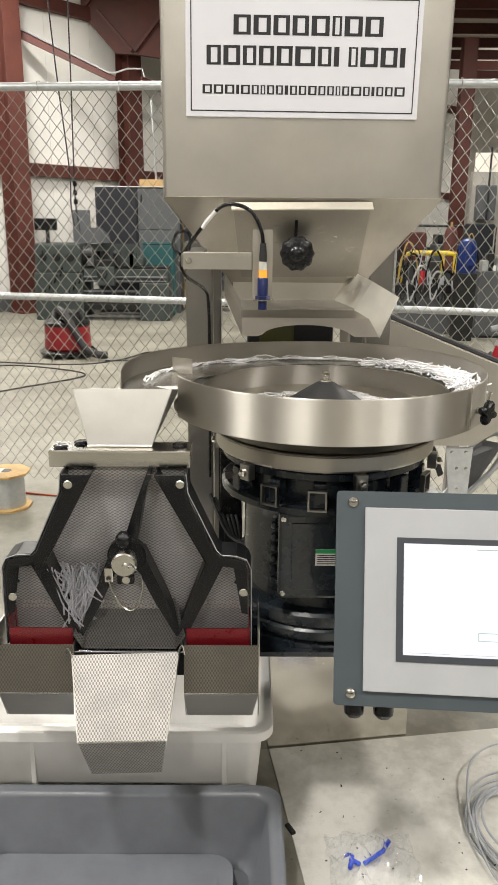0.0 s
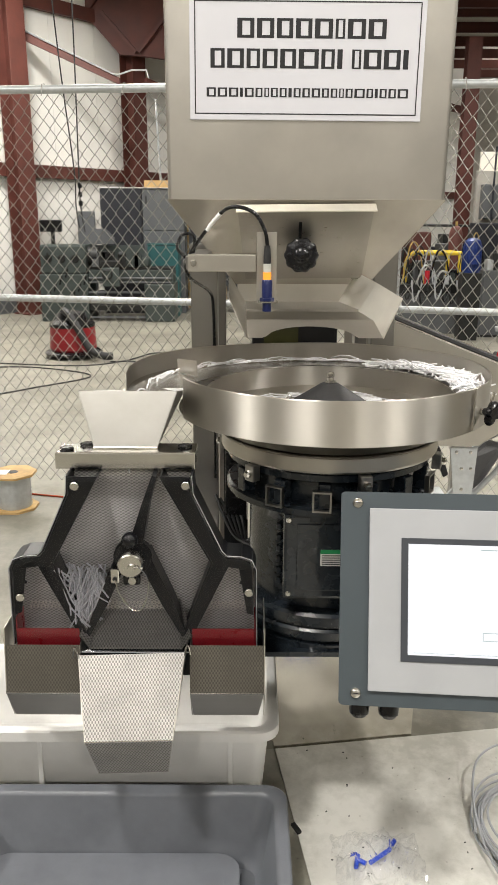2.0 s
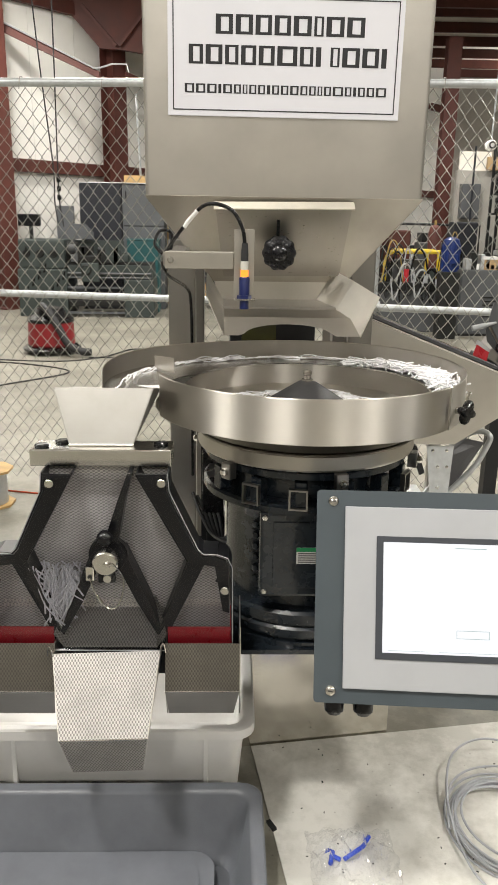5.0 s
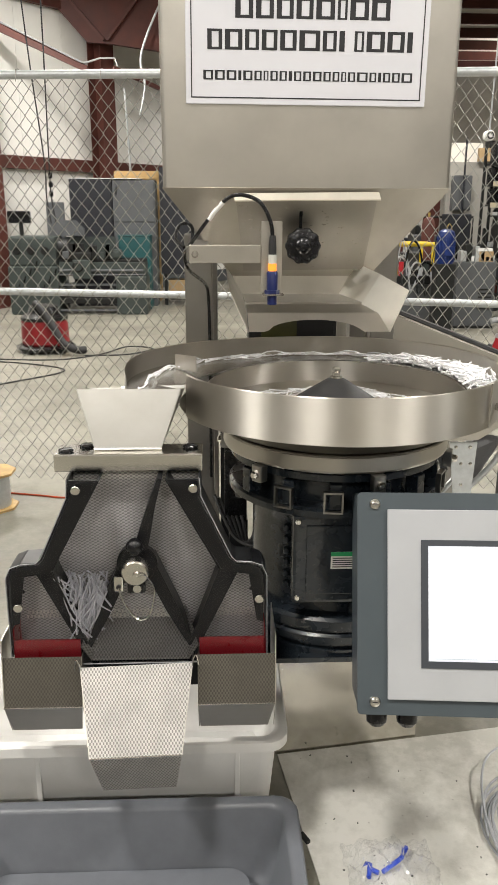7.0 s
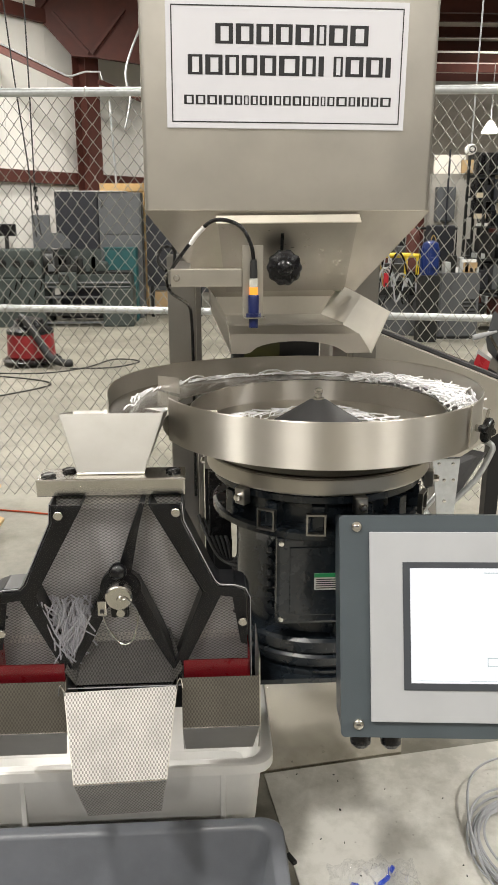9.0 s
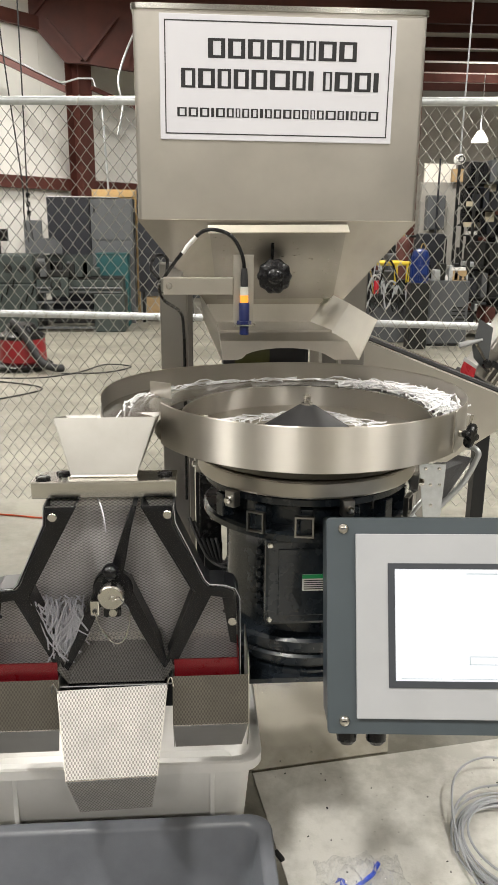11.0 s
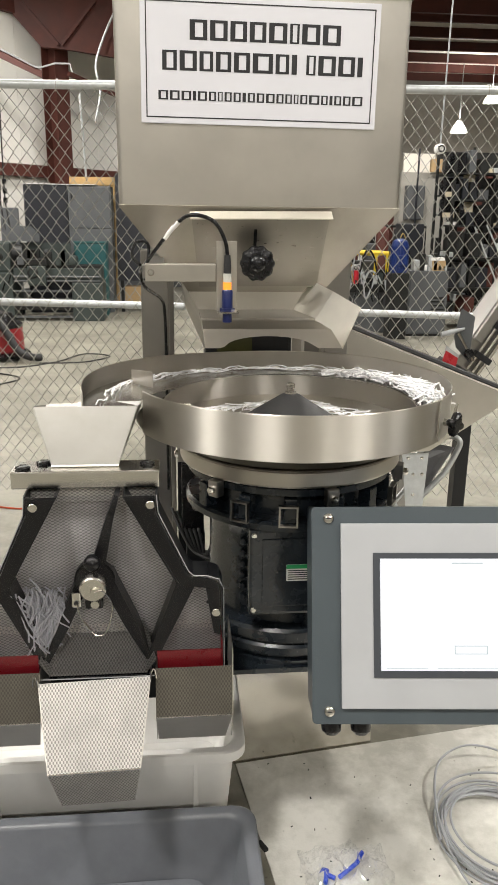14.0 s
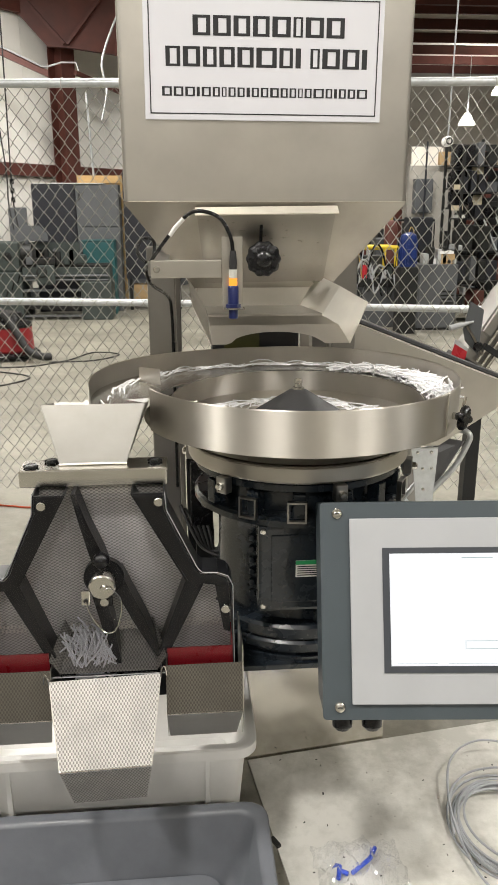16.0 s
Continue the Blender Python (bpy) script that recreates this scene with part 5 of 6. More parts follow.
# ---------------------------------------------------------------- floor clutter
def floor_things():
    rnd = random.Random(11)
    coil = empty("cable_coil", (0.53, -0.255, 0.004), "coil of grey cable lying on the floor", "cable")
    for k in range(9):
        r = 0.135 + rnd.uniform(-0.02, 0.028)
        cx, cy = rnd.uniform(-0.014, 0.014), rnd.uniform(-0.014, 0.014)
        z = 0.005 + 0.006 * (k % 4)
        ph = rnd.uniform(0, 6.28)
        pts = [(cx + r * 1.05 * math.cos(a), cy + r * 1.15 * math.sin(a), z + 0.003 * math.sin(2 * a + ph)) for a in [2 * math.pi * i / 40 for i in range(41)]]
        part("turn", tube(pts, 0.0033, 7), CABLE_GREY, coil, smooth=50)
    part("loose_turn", tube(spline([(-0.15, -0.06, 0.02), (-0.14, 0.08, 0.035), (-0.09, 0.21, 0.06), (0.03, 0.285, 0.05), (0.16, 0.25, 0.02), (0.2, 0.1, 0.01)], 8), 0.0033, 7), CABLE_GREY, coil, smooth=50)
    part("loose_turn", tube(spline([(-0.16, -0.02, 0.02), (-0.12, 0.12, 0.03), (-0.02, 0.19, 0.03), (0.12, 0.18, 0.02), (0.19, 0.05, 0.01)], 8), 0.0033, 7), CABLE_GREY, coil, smooth=50)
    part("tail", tube(spline([(-0.15, -0.05, 0.02), (-0.13, -0.16, 0.012), (-0.06, -0.26, 0.01), (0.05, -0.36, 0.006), (0.15, -0.52, 0.005)], 8), 0.0033, 7), CABLE_GREY, coil, smooth=50)
    bag = empty("plastic_bag", (0.115, -0.39, 0.004), "crumpled clear plastic bag holding blue clips", "bag")
    bm = bmesh.new()
    n = 34
    grid = []
    for i in range(n + 1):
        row = []
        for j in range(n + 1):
            u, v = i / n * 2 - 1, j / n * 2 - 1
            k = max(0.0, 1 - (u * u + v * v) * 0.75)
            z = 0.012 + 0.05 * k * (0.55 + 0.9 * noise.noise((u * 2.6, v * 2.6, 0.3))) + 0.024 * noise.noise((u * 8, v * 8, 1.7)) * (0.35 + k)
            row.append(bm.verts.new((u * 0.105 + 0.012 * noise.noise((u * 3, v * 3, 5)), v * 0.12 + 0.012 * noise.noise((u * 3, v * 3, 9)), max(0.001, z))))
        grid.append(row)
    for i in range(n):
        for j in range(n):
            bm.faces.new((grid[i][j], grid[i + 1][j], grid[i + 1][j + 1], grid[i][j + 1]))
    part("film", bm, FILM, bag, "crinkled clear film").visible_shadow = False
    for p, q in (((-0.055, 0.02, 0.008), (-0.045, 0.055, 0.01)), ((-0.02, 0.03, 0.012), (0.03, 0.065, 0.014)), ((0.03, 0.065, 0.014), (0.05, 0.095, 0.016)), ((-0.03, 0.03, 0.01), (-0.052, 0.045, 0.01))):
        part("blue_clip", tube([p, q], 0.0055, 8), BLUE_TIE, bag, "blue plastic clip", smooth=50)
    s = empty("metal_scrap", (-0.074, -0.245, 0.004), "small dark scrap of metal on the floor", "scrap")
    part("scrap_piece", box(-0.006, 0.006, -0.017, 0.017, 0.0, 0.009, 0.002, pose(0, 0, 0, 0, 0, 28)), LATHE_DARK, s)
    for k in range(32):
        x, y = rnd.uniform(-0.05, 0.6), rnd.uniform(-0.55, 0.08)
        single("chip", box(-0.0022 - 0.0006 * (k % 3), 0.002, -0.0012, 0.0012, 0.0, 0.0016, 0.0, pose(x, y, 0.0042, 0, 0, rnd.uniform(0, 180))), LATHE_DARK, "tiny dark metal chip on the floor", "chip", "metal chips")
    sp = empty("wire_spool", (-1.45, 2.02, 0), "plywood-flanged spool wound with bright wire", "spool")
    for z in (0.0, 0.186):
        part("flange", prism([(0.125 * math.cos(radians(22.5 + 45 * k)), 0.125 * math.sin(radians(22.5 + 45 * k))) for k in range(8)], 0.012, "z", z), WOOD, sp, "eight-sided plywood flange")
    bm = turned([(0.088 + 0.002 * (k % 2), 0.0125 + 0.0115 * k) for k in range(16)], steps=32)
    part("winding", bm, GALV, sp, "bright wound wire", smooth=30)
    part("hub_hole", turned([(0.0, 0.1985), (0.028, 0.1985), (0.028, 0.195)], steps=16), INK, sp)
    part("paper_tag", box(-0.09, -0.02, -0.05, 0.03, 0.1985, 0.2, 0.0), LABEL_WHITE, sp)
    cord = empty("extension_cord", (0, 0, 0), "thin orange-red cord on the floor along the fence", "cord")
    part("jacket", tube(spline([(-2.2, 2.42, 0.005), (-1.57, 2.25, 0.005), (-1.25, 2.17, 0.005), (-1.1, 2.13, 0.005), (-0.8, 2.12, 0.005), (-0.5, 1.98, 0.005)], 8), 0.005, 7), CABLE_RED, cord, smooth=50)
    hose = empty("floor_cable", (0, 0, 0), "long dark cable snaking over the floor", "cable")
    part("jacket", tube(spline([(-2.6, 4.5, 0.01), (-2.2, 4.95, 0.01), (-1.75, 5.55, 0.01), (-2.3, 5.95, 0.01), (-2.8, 6.0, 0.01), (-3.4, 5.7, 0.01)], 10), 0.007, 7), RUBBER, hose, smooth=50)
    part("jacket", tube(spline([(-3.0, 6.25, 0.01), (-2.0, 6.1, 0.01), (-1.55, 6.4, 0.01), (-1.3, 6.9, 0.01), (-1.0, 6.75, 0.01), (-1.25, 6.4, 0.01), (-1.7, 6.35, 0.01)], 10), 0.007, 7), RUBBER, hose, smooth=50)


# ---------------------------------------------------------------- machines behind the fence
def lathe():
    m = empty("engine_lathe", (-3.32, 9.75, 0), "grey-green engine lathe, dark with oil", "lathe")
    part("headstock_base", box(0.0, 0.72, 0.0, 0.62, 0.0, 0.70, 0.02), LATHE, m)
    hs = part("headstock", box(0.02, 0.70, 0.03, 0.58, 0.701, 1.12, 0.03), LATHE, m)
    for k in range(3):
        part("lever", tube([(0.14 + 0.2 * k, 0.02, 0.95), (0.16 + 0.2 * k, -0.05, 1.02 - 0.04 * k)], 0.012, 6), LATHE_DARK, hs)
        part("dial", turned([(0.0, 0.02), (0.05, 0.02), (0.06, 0.0)], steps=14, m=pose(0.14 + 0.2 * k, 0.029, 0.92, 90)), LATHE_DARK, hs, smooth=30)
    part("chuck", turned([(0.0, 0.16), (0.13, 0.15), (0.14, 0.0)], steps=24, m=pose(0.701, 0.26, 0.95, 0, 90)), LATHE_DARK, m, smooth=30)
    part("bed", box(0.721, 1.98, 0.08, 0.50, 0.56, 0.76, 0.01), LATHE, m)
    for y in (0.12, 0.4):
        part("bed_way", box(0.721, 1.98, y, y + 0.06, 0.761, 0.80, 0.008), LATHE_DARK, m)
    part("lead_screw", tube([(0.721, 0.05, 0.64), (1.95, 0.05, 0.64)], 0.018, 8), CAB_GREY, m, smooth=40)
    part("feed_rod", tube([(0.721, 0.05, 0.58), (1.95, 0.05, 0.58)], 0.014, 8), CAB_GREY, m, smooth=40)
    car = part("carriage", box(0.92, 1.22, -0.02, 0.52, 0.801, 0.90, 0.02), LATHE_DARK, m)
    part("apron", box(0.94, 1.2, -0.04, 0.02, 0.52, 0.80, 0.02), LATHE, car)
    part("tool_post", box(1.0, 1.1, 0.1, 0.22, 0.901, 1.02, 0.01), LATHE_DARK, car)
    part("handwheel", turned([(0.06, 0.02), (0.08, 0.01), (0.06, 0.0)], steps=16, m=pose(1.02, -0.042, 0.7, 90)), LATHE_DARK, car, smooth=40)
    rnd = random.Random(5)
    for k in range(16):
        x, z = rnd.uniform(0.74, 1.42), rnd.uniform(0.8, 0.98)
        part("tool", box(x, x + rnd.uniform(0.04, 0.14), 0.06 + 0.02 * (k % 3), 0.12 + 0.02 * (k % 3), 0.8005, z + 0.06, 0.01), (LATHE_DARK, LATHE, BLACK_PLASTIC, CAB_GREY)[k % 4], m)
    for k in range(7):
        x = 0.12 + 0.09 * k
        part("lever", tube([(x, 0.0, 0.35 + 0.1 * (k % 4)), (x + 0.05, -0.06, 0.45 + 0.11 * (k % 4))], 0.011, 6), BLACK_PLASTIC, m)
    part("splash_back", box(0.75, 1.50, 0.56, 0.58, 0.77, 1.10, 0.004), LATHE, m)
    part("tailstock", box(1.45, 1.62, 0.1, 0.44, 0.801, 0.93, 0.04), LATHE, m)
    part("tail_base", box(1.55, 2.0, 0.02, 0.58, 0.0, 0.559, 0.02), LATHE, m)
    part("chip_tray", box(0.721, 1.549, 0.05, 0.6, 0.16, 0.24, 0.01), LATHE_DARK, m)
    for z in (0.05, 0.30, 0.42):
        part("tray_rail", box(0.721, 1.549, 0.03, 0.049, z, z + 0.03), CAB_GREY, m)
    ro = part("readout", box(0.0, 0.32, 0.2, 0.3, 1.30, 1.47, 0.01), BLACK_PLASTIC, m, "black digital readout box")
    part("readout_arm", tube([(0.18, 0.25, 1.12), (0.18, 0.25, 1.30)], 0.03, 8), LATHE_DARK, ro)


def cabinets():
    c = empty("control_cabinet", (-2.57, 10.85, 0), "tall charcoal electrical cabinet behind the lathe", "cabinet")
    part("body", box(0.0, 0.66, 0.0, 0.5, 0.0, 1.95, 0.01), CAB_DARK, c)
    part("door", box(0.02, 0.64, -0.02, -0.001, 0.12, 1.93, 0.006), CAB_DARK, c)
    part("top_edge", box(-0.005, 1.1, -0.025, 0.5, 1.952, 1.962), LABEL_WHITE, c)
    g = empty("control_cabinet", (-1.905, 10.86, 0), "grey steel two-door cabinet behind the lathe", "cabinet")
    part("body", box(0.0, 0.66, 0.0, 0.5, 0.0, 1.94, 0.01), CAB_GREY, g)
    for z0, z1 in ((0.12, 1.30), (1.315, 1.92)):
        dr = part("door", box(0.02, 0.64, -0.02, -0.001, z0, z1, 0.006), CAB_GREY, g)
        part("handle", tube([(0.06, -0.028, (z0 + z1) / 2 + 0.1), (0.06, -0.028, (z0 + z1) / 2 + 0.22)], 0.012, 8), INK, dr)
    t = empty("coolant_tank", (-1.79, 10.42, 0), "teal painted sheet-metal tank at the lathe end", "tank")
    part("body", box(0.0, 0.48, 0.0, 0.4, 0.0, 1.10, 0.02), TEAL, t)
    part("lid", box(-0.01, 0.49, -0.01, 0.41, 1.101, 1.12, 0.005), TEAL, t)
    w = empty("storage_crate", (-1.95, 11.5, 0), "tall tan plywood crate against the wall", "crate")
    part("panel", box(0.0, 0.72, 0.0, 0.4, 0.0, 2.10, 0.005), WOOD, w)
    part("batten", box(0.02, 0.70, -0.02, -0.001, 1.98, 2.07, 0.003), WOOD, w)
    k = empty("tool_bag_rack", (-1.18, 10.95, 0), "dark canvas cover over a low rack", "rack")
    bm = bmesh.new()
    add_prism(bm, [(0.0, 0.5), (0.9, 0.5), (0.85, 1.0), (0.42, 1.35), (0.2, 2.12), (0.0, 2.14)], 0.5, "y", 0.0)
    part("cover", bm, CAB_DARK, k)
    for x in (0.04, 0.82):
        part("leg", box(x, x + 0.05, 0.03, 0.08, 0.0, 0.499), LATHE_DARK, k)
    part("shelf_box", box(0.1, 0.6, 0.1, 0.4, 0.12, 0.4, 0.01), CARDBOARD, k)
    part("shelf_bar", box(0.03, 0.88, 0.1, 0.4, 0.08, 0.119), LATHE_DARK, k)
    gb = empty("grey_guard", (-2.98, 10.6, 0), "light grey splash guard behind the headstock", "guard")
    part("panel", box(0.09, 0.36, 0.0, 0.06, 0.0, 1.60, 0.01), CAB_GREY, gb)
    part("wing", prism([(0.30, 1.12), (0.72, 1.12), (0.72, 1.22), (0.60, 1.34), (0.32, 1.34)], 0.04, "y", -0.4), CAB_GREY, gb)
    part("bracket", box(0.34, 0.36, -0.36, -0.001, 1.14, 1.18), CAB_GREY, gb)


def vacuum():
    v = empty("shop_vacuum", (-2.17, 6.72, 0), "red wheeled shop vacuum with black top and hose", "vacuum")
    v.scale = (1.14, 1.14, 1.14)
    part("base", turned([(0.0, 0.03), (0.27, 0.03), (0.28, 0.05), (0.25, 0.07), (0.0, 0.07)], steps=24), BLACK_PLASTIC, v, smooth=40)
    part("tank", turned([(0.0, 0.0705), (0.21, 0.0705), (0.225, 0.09), (0.215, 0.30), (0.0, 0.30)], steps=28), VAC_RED, v, "red plastic tank", smooth=40)
    part("motor_top", turned([(0.22, 0.3005), (0.22, 0.33), (0.15, 0.37), (0.13, 0.43), (0.05, 0.45), (0.0, 0.45)], steps=24), BLACK_PLASTIC, v, smooth=40)
    part("hose", tube(spline([(-0.05, -0.1, 0.46), (0.02, -0.18, 0.42), (0.12, -0.24, 0.28), (0.22, -0.28, 0.12), (0.34, -0.3, 0.06), (0.42, -0.26, 0.05)], 8), 0.036, 10), RUBBER, v, "black ribbed hose", smooth=60)
    for a in (40, 150, 250, 320):
        part("caster", tube([(0.26 * math.cos(radians(a)) - 0.015, 0.26 * math.sin(radians(a)), 0.035), (0.26 * math.cos(radians(a)) + 0.015, 0.26 * math.sin(radians(a)), 0.035)], 0.034, 12), BLACK_PLASTIC, v, smooth=40)


def far_right():
    rnd = random.Random(21)
    s = empty("band_saw", (1.75, 8.6, 0), "grey machine saw with yellow guard and dirty bed", "saw")
    part("base", box(0.0, 1.15, 0.0, 0.7, 0.0, 0.55, 0.02), CAB_GREY, s)
    part("bed", box(-0.05, 1.2, -0.05, 0.75, 0.551, 0.66, 0.01), LATHE_DARK, s)
    part("guard", tube(spline([(0.14, 0.1, 0.68), (0.15, 0.1, 0.95), (0.24, 0.1, 1.06), (0.55, 0.1, 1.07), (0.92, 0.1, 1.06)], 6), 0.028, 8), YELLOW, s, "bright yellow tubular guard")
    for k in range(9):
        part("hung_hose", tube(spline([(0.1 * k, -0.07, 0.72), (0.1 * k + 0.04, -0.09, 0.5 - 0.03 * (k % 4)), (0.1 * k + 0.14, -0.07, 0.68)], 5), 0.012, 6), (BLACK_PLASTIC, LATHE_DARK, CABLE_GREY)[k % 3], s)
    part("guard_plate", box(0.25, 0.80, 0.16, 0.19, 1.03, 1.10, 0.005), YELLOW, s)
    part("guard_post", tube([(0.70, 0.1, 0.68), (0.70, 0.1, 1.06)], 0.024, 8), YELLOW, s)
    part("guard_post", tube([(0.86, 0.1, 0.80), (0.86, 0.1, 1.06)], 0.024, 8), YELLOW, s)
    for k in range(16):
        x, w, top = rnd.uniform(0.05, 0.95), rnd.uniform(0.12, 0.3), rnd.uniform(0.82, 1.3)
        part("loose_wire", tube(spline([(x, 0.05, 0.66), (x + 0.3 * w, 0.02, top), (x + 0.7 * w, 0.04, 0.95 * top), (x + w, 0.03, 0.66)], 6), rnd.choice((0.006, 0.009, 0.014)), 6), rnd.choice((BLACK_PLASTIC, LATHE_DARK, CABLE_GREY, GALV, BRASS, BLACK_PLASTIC)), s)
    part("hopper_plate", box(0.3, 0.75, 0.3, 0.5, 0.661, 0.95, 0.02), CAB_GREY, s)
    for k in range(12):
        x, y = rnd.uniform(0.0, 1.0), rnd.uniform(0.0, 0.6)
        part("fitting", box(x, x + rnd.uniform(0.05, 0.16), y, y + 0.08, 0.6605, 0.68 + rnd.uniform(0.03, 0.2), 0.008), (LATHE_DARK, GALV, BRASS, LATHE)[k % 4], s)
    part("bottle", tube([(0.42, 0.02, 0.661), (0.42, 0.02, 0.84)], 0.035, 10), RED_PLASTIC, s, smooth=40)
    mt = empty("blue_motor", (2.6, 8.1, 0), "blue electric motor standing on a steel pedestal", "motor")
    part("pedestal", box(-0.12, 0.12, -0.1, 0.12, 0.0, 0.85, 0.01), LATHE_DARK, mt)
    part("housing", turned([(0.0, 0.0), (0.10, 0.0), (0.108, 0.03), (0.108, 0.34), (0.095, 0.39), (0.05, 0.42), (0.0, 0.425)], steps=24, m=pose(0, 0, 0.851)), BLUE, mt, "blue ribbed motor housing", smooth=40)
    for a in range(0, 360, 20):
        r = part("fin", box(0.107, 0.118, -0.005, 0.005, 0.88, 1.18), BLUE, mt)
        r.matrix_basis = pose(0, 0, 0, 0, 0, a)
    dr = part("junction_box", box(-0.05, 0.06, -0.15, -0.107, 0.95, 1.07, 0.01), BLUE, mt)
    g = empty("grey_cabinet", (2.83, 8.3, 0), "grey louvred machine cabinet on the floor", "cabinet")
    part("body", box(0.0, 0.52, 0.0, 0.5, 0.03, 0.86, 0.012), CAB_GREY, g)
    for k in range(6):
        part("louvre", box(0.3, 0.48, -0.012, -0.0005, 0.25 + 0.05 * k, 0.27 + 0.05 * k, 0.003), LATHE_DARK, g)
    part("plinth", box(-0.01, 0.53, -0.01, 0.51, 0.0, 0.0295), LATHE_DARK, g)
    for k in range(7):
        x = 0.05 + 0.065 * k
        part("fitting", box(x, x + rnd.uniform(0.03, 0.09), 0.05, 0.2, 0.8605, 0.88 + rnd.uniform(0.02, 0.22), 0.008), (GALV, LATHE_DARK, LABEL_WHITE)[k % 3], g)
    # racks of dark parts
    for i, (x, y, w, n) in enumerate(((2.6, 10.5, 1.0, 3), (3.55, 9.0, 0.9, 3), (4.6, 9.6, 1.3, 5), (4.35, 11.2, 1.2, 6), (5.7, 11.0, 1.4, 6))):
        r = empty("storage_rack", (x, y, 0), "steel storage rack crowded with dark machine parts", "rack", "storage racks")
        for px in (0.0, w):
            for py in (0.0, 0.5):
                part("post", box(px - 0.02, px + 0.02, py - 0.02, py + 0.02, 0.0, 0.42 * n), LATHE_DARK, r)
        for k in range(n):
            z = 0.14 + 0.42 * k
            part("shelf", box(0.021, w - 0.021, -0.019, 0.519, z, z + 0.025), LATHE_DARK, r)
            px = 0.04
            while px < w - 0.2:
                bw = rnd.uniform(0.05, 0.17)
                bh = rnd.uniform(0.06, 0.36)
                mat = rnd.choice((LATHE_DARK, CAB_DARK, CAB_DARK, BLACK_PLASTIC, BLACK_PLASTIC, LATHE_DARK, CAB_GREY, RED_STEEL, LATHE_DARK, CAB_DARK))
                if bw < 0.075:
                    mat, bh = rnd.choice((CREAM, LABEL_WHITE, GALV, CARDBOARD, YELLOW)), 0.35 * bh
                part("stored_part", box(px, min(px + bw, w - 0.03), rnd.uniform(0.0, 0.1), 0.45, z + 0.0255, z + 0.0255 + bh, 0.01), mat, r)
                px += bw + rnd.uniform(0.01, 0.07)
    tab = empty("work_table", (2.1, 9.7, 0), "long dark work table with a raised pipe rail", "table")
    part("top", box(-0.4, 1.5, 0.0, 0.6, 0.80, 0.85, 0.01), LATHE_DARK, tab)
    for x in (-0.36, 1.42):
        for y in (0.04, 0.52):
            part("leg", box(x, x + 0.05, y, y + 0.05, 0.0, 0.7995), LATHE_DARK, tab)
    part("pipe_rail", tube([(-0.4, 0.5, 0.851), (-0.4, 0.5, 1.42), (1.5, 0.5, 1.40), (1.5, 0.5, 0.851)], 0.02, 8), LATHE_DARK, tab)
    part("red_bin", box(0.1, 0.36, 0.1, 0.4, 0.8505, 1.32, 0.02), RED_STEEL, tab)
    part("grey_box", box(0.5, 0.95, 0.1, 0.45, 0.8505, 1.15, 0.02), CAB_GREY, tab)
    part("dark_box", box(1.0, 1.35, 0.1, 0.45, 0.8505, 1.45, 0.02), CAB_DARK, tab)
    p = empty("wall_partition", (0, 12.6, 0), "pale partition wall with a grey electrical box", "partition", kind="structure")
    part("panel", box(3.85, 4.74, 0.0, 0.12, 0.0, 2.33), BLOCK, p)
    part("upper_panel", box(3.95, 4.53, 0.25, 0.30, 2.334, 2.67), ROOF_DECK, p, "white upper board")
    bx = part("electrical_box", box(3.92, 4.26, -0.16, -0.001, 1.50, 2.10, 0.02), CAB_GREY, p)
    part("box_door", box(3.94, 4.24, -0.172, -0.161, 1.52, 2.08, 0.008), CAB_GREY, bx)
    part("conduit", tube([(4.09, -0.21, 0.0), (4.09, -0.21, 2.72)], 0.018, 8), CAB_DARK, p)
    part("tan_board", box(4.36, 4.64, -0.10, -0.002, 2.335, 2.56, 0.01), CARDBOARD, p)
    # high shelf unit of black cases with cream sheets between them
    h = empty("case_rack", (0, 11.4, 0), "open rack of black cases with cream card sheets", "rack")
    for x in (4.2, 4.82):
        part("post", box(x, x + 0.04, 0.3, 0.34, 0.0, 2.7), LATHE_DARK, h)
    for z in (1.60, 1.92, 2.25):
        part("shelf", box(4.241, 4.819, 0.02, 0.4, z - 0.03, z), LATHE_DARK, h)
    for x0, x1, z0, z1 in ((4.30, 4.60, 2.2505, 2.60), (4.27, 4.55, 1.9205, 2.19), (4.30, 4.57, 1.6005, 1.86)):
        part("case", box(x0, x1, 0.06, 0.36, z0, z1, 0.03), BLACK_PLASTIC, h, "black plastic case")
    for x0, x1, z0, z1 in ((4.28, 4.76, 1.885, 1.965), (4.57, 4.77, 2.03, 2.27), (4.26, 4.46, 1.55, 1.63), (4.62, 4.78, 1.62, 1.80)):
        part("card_sheet", box(x0, x1, 0.0, 0.012, z0, z1), CREAM, h, "cream card sheet")
    # clutter that stands between the racks
    k = empty("leaning_rods", (0, 9.0, 0), "pale metal rods leaning on the racks", "rods")
    for x0, z0, x1, z1 in ((3.95, 1.42, 4.35, 0.54), (4.12, 1.45, 4.5, 0.7), (4.3, 1.2, 4.44, 0.5)):
        part("rod", tube([(x0, 0.1, z0), (x1, -0.05, z1), (x1 + 0.1, -0.1, 0.005)], 0.012, 6), GALV, k)
    r2 = empty("red_cylinder", (2.77, 9.62, 0), "dark red gas cylinder standing by the bench", "cylinder")
    part("body", turned([(0.0, 0.0), (0.085, 0.0), (0.095, 0.03), (0.095, 1.30), (0.07, 1.38), (0.03, 1.41), (0.0, 1.41)], steps=16), RED_STEEL, r2, smooth=40)
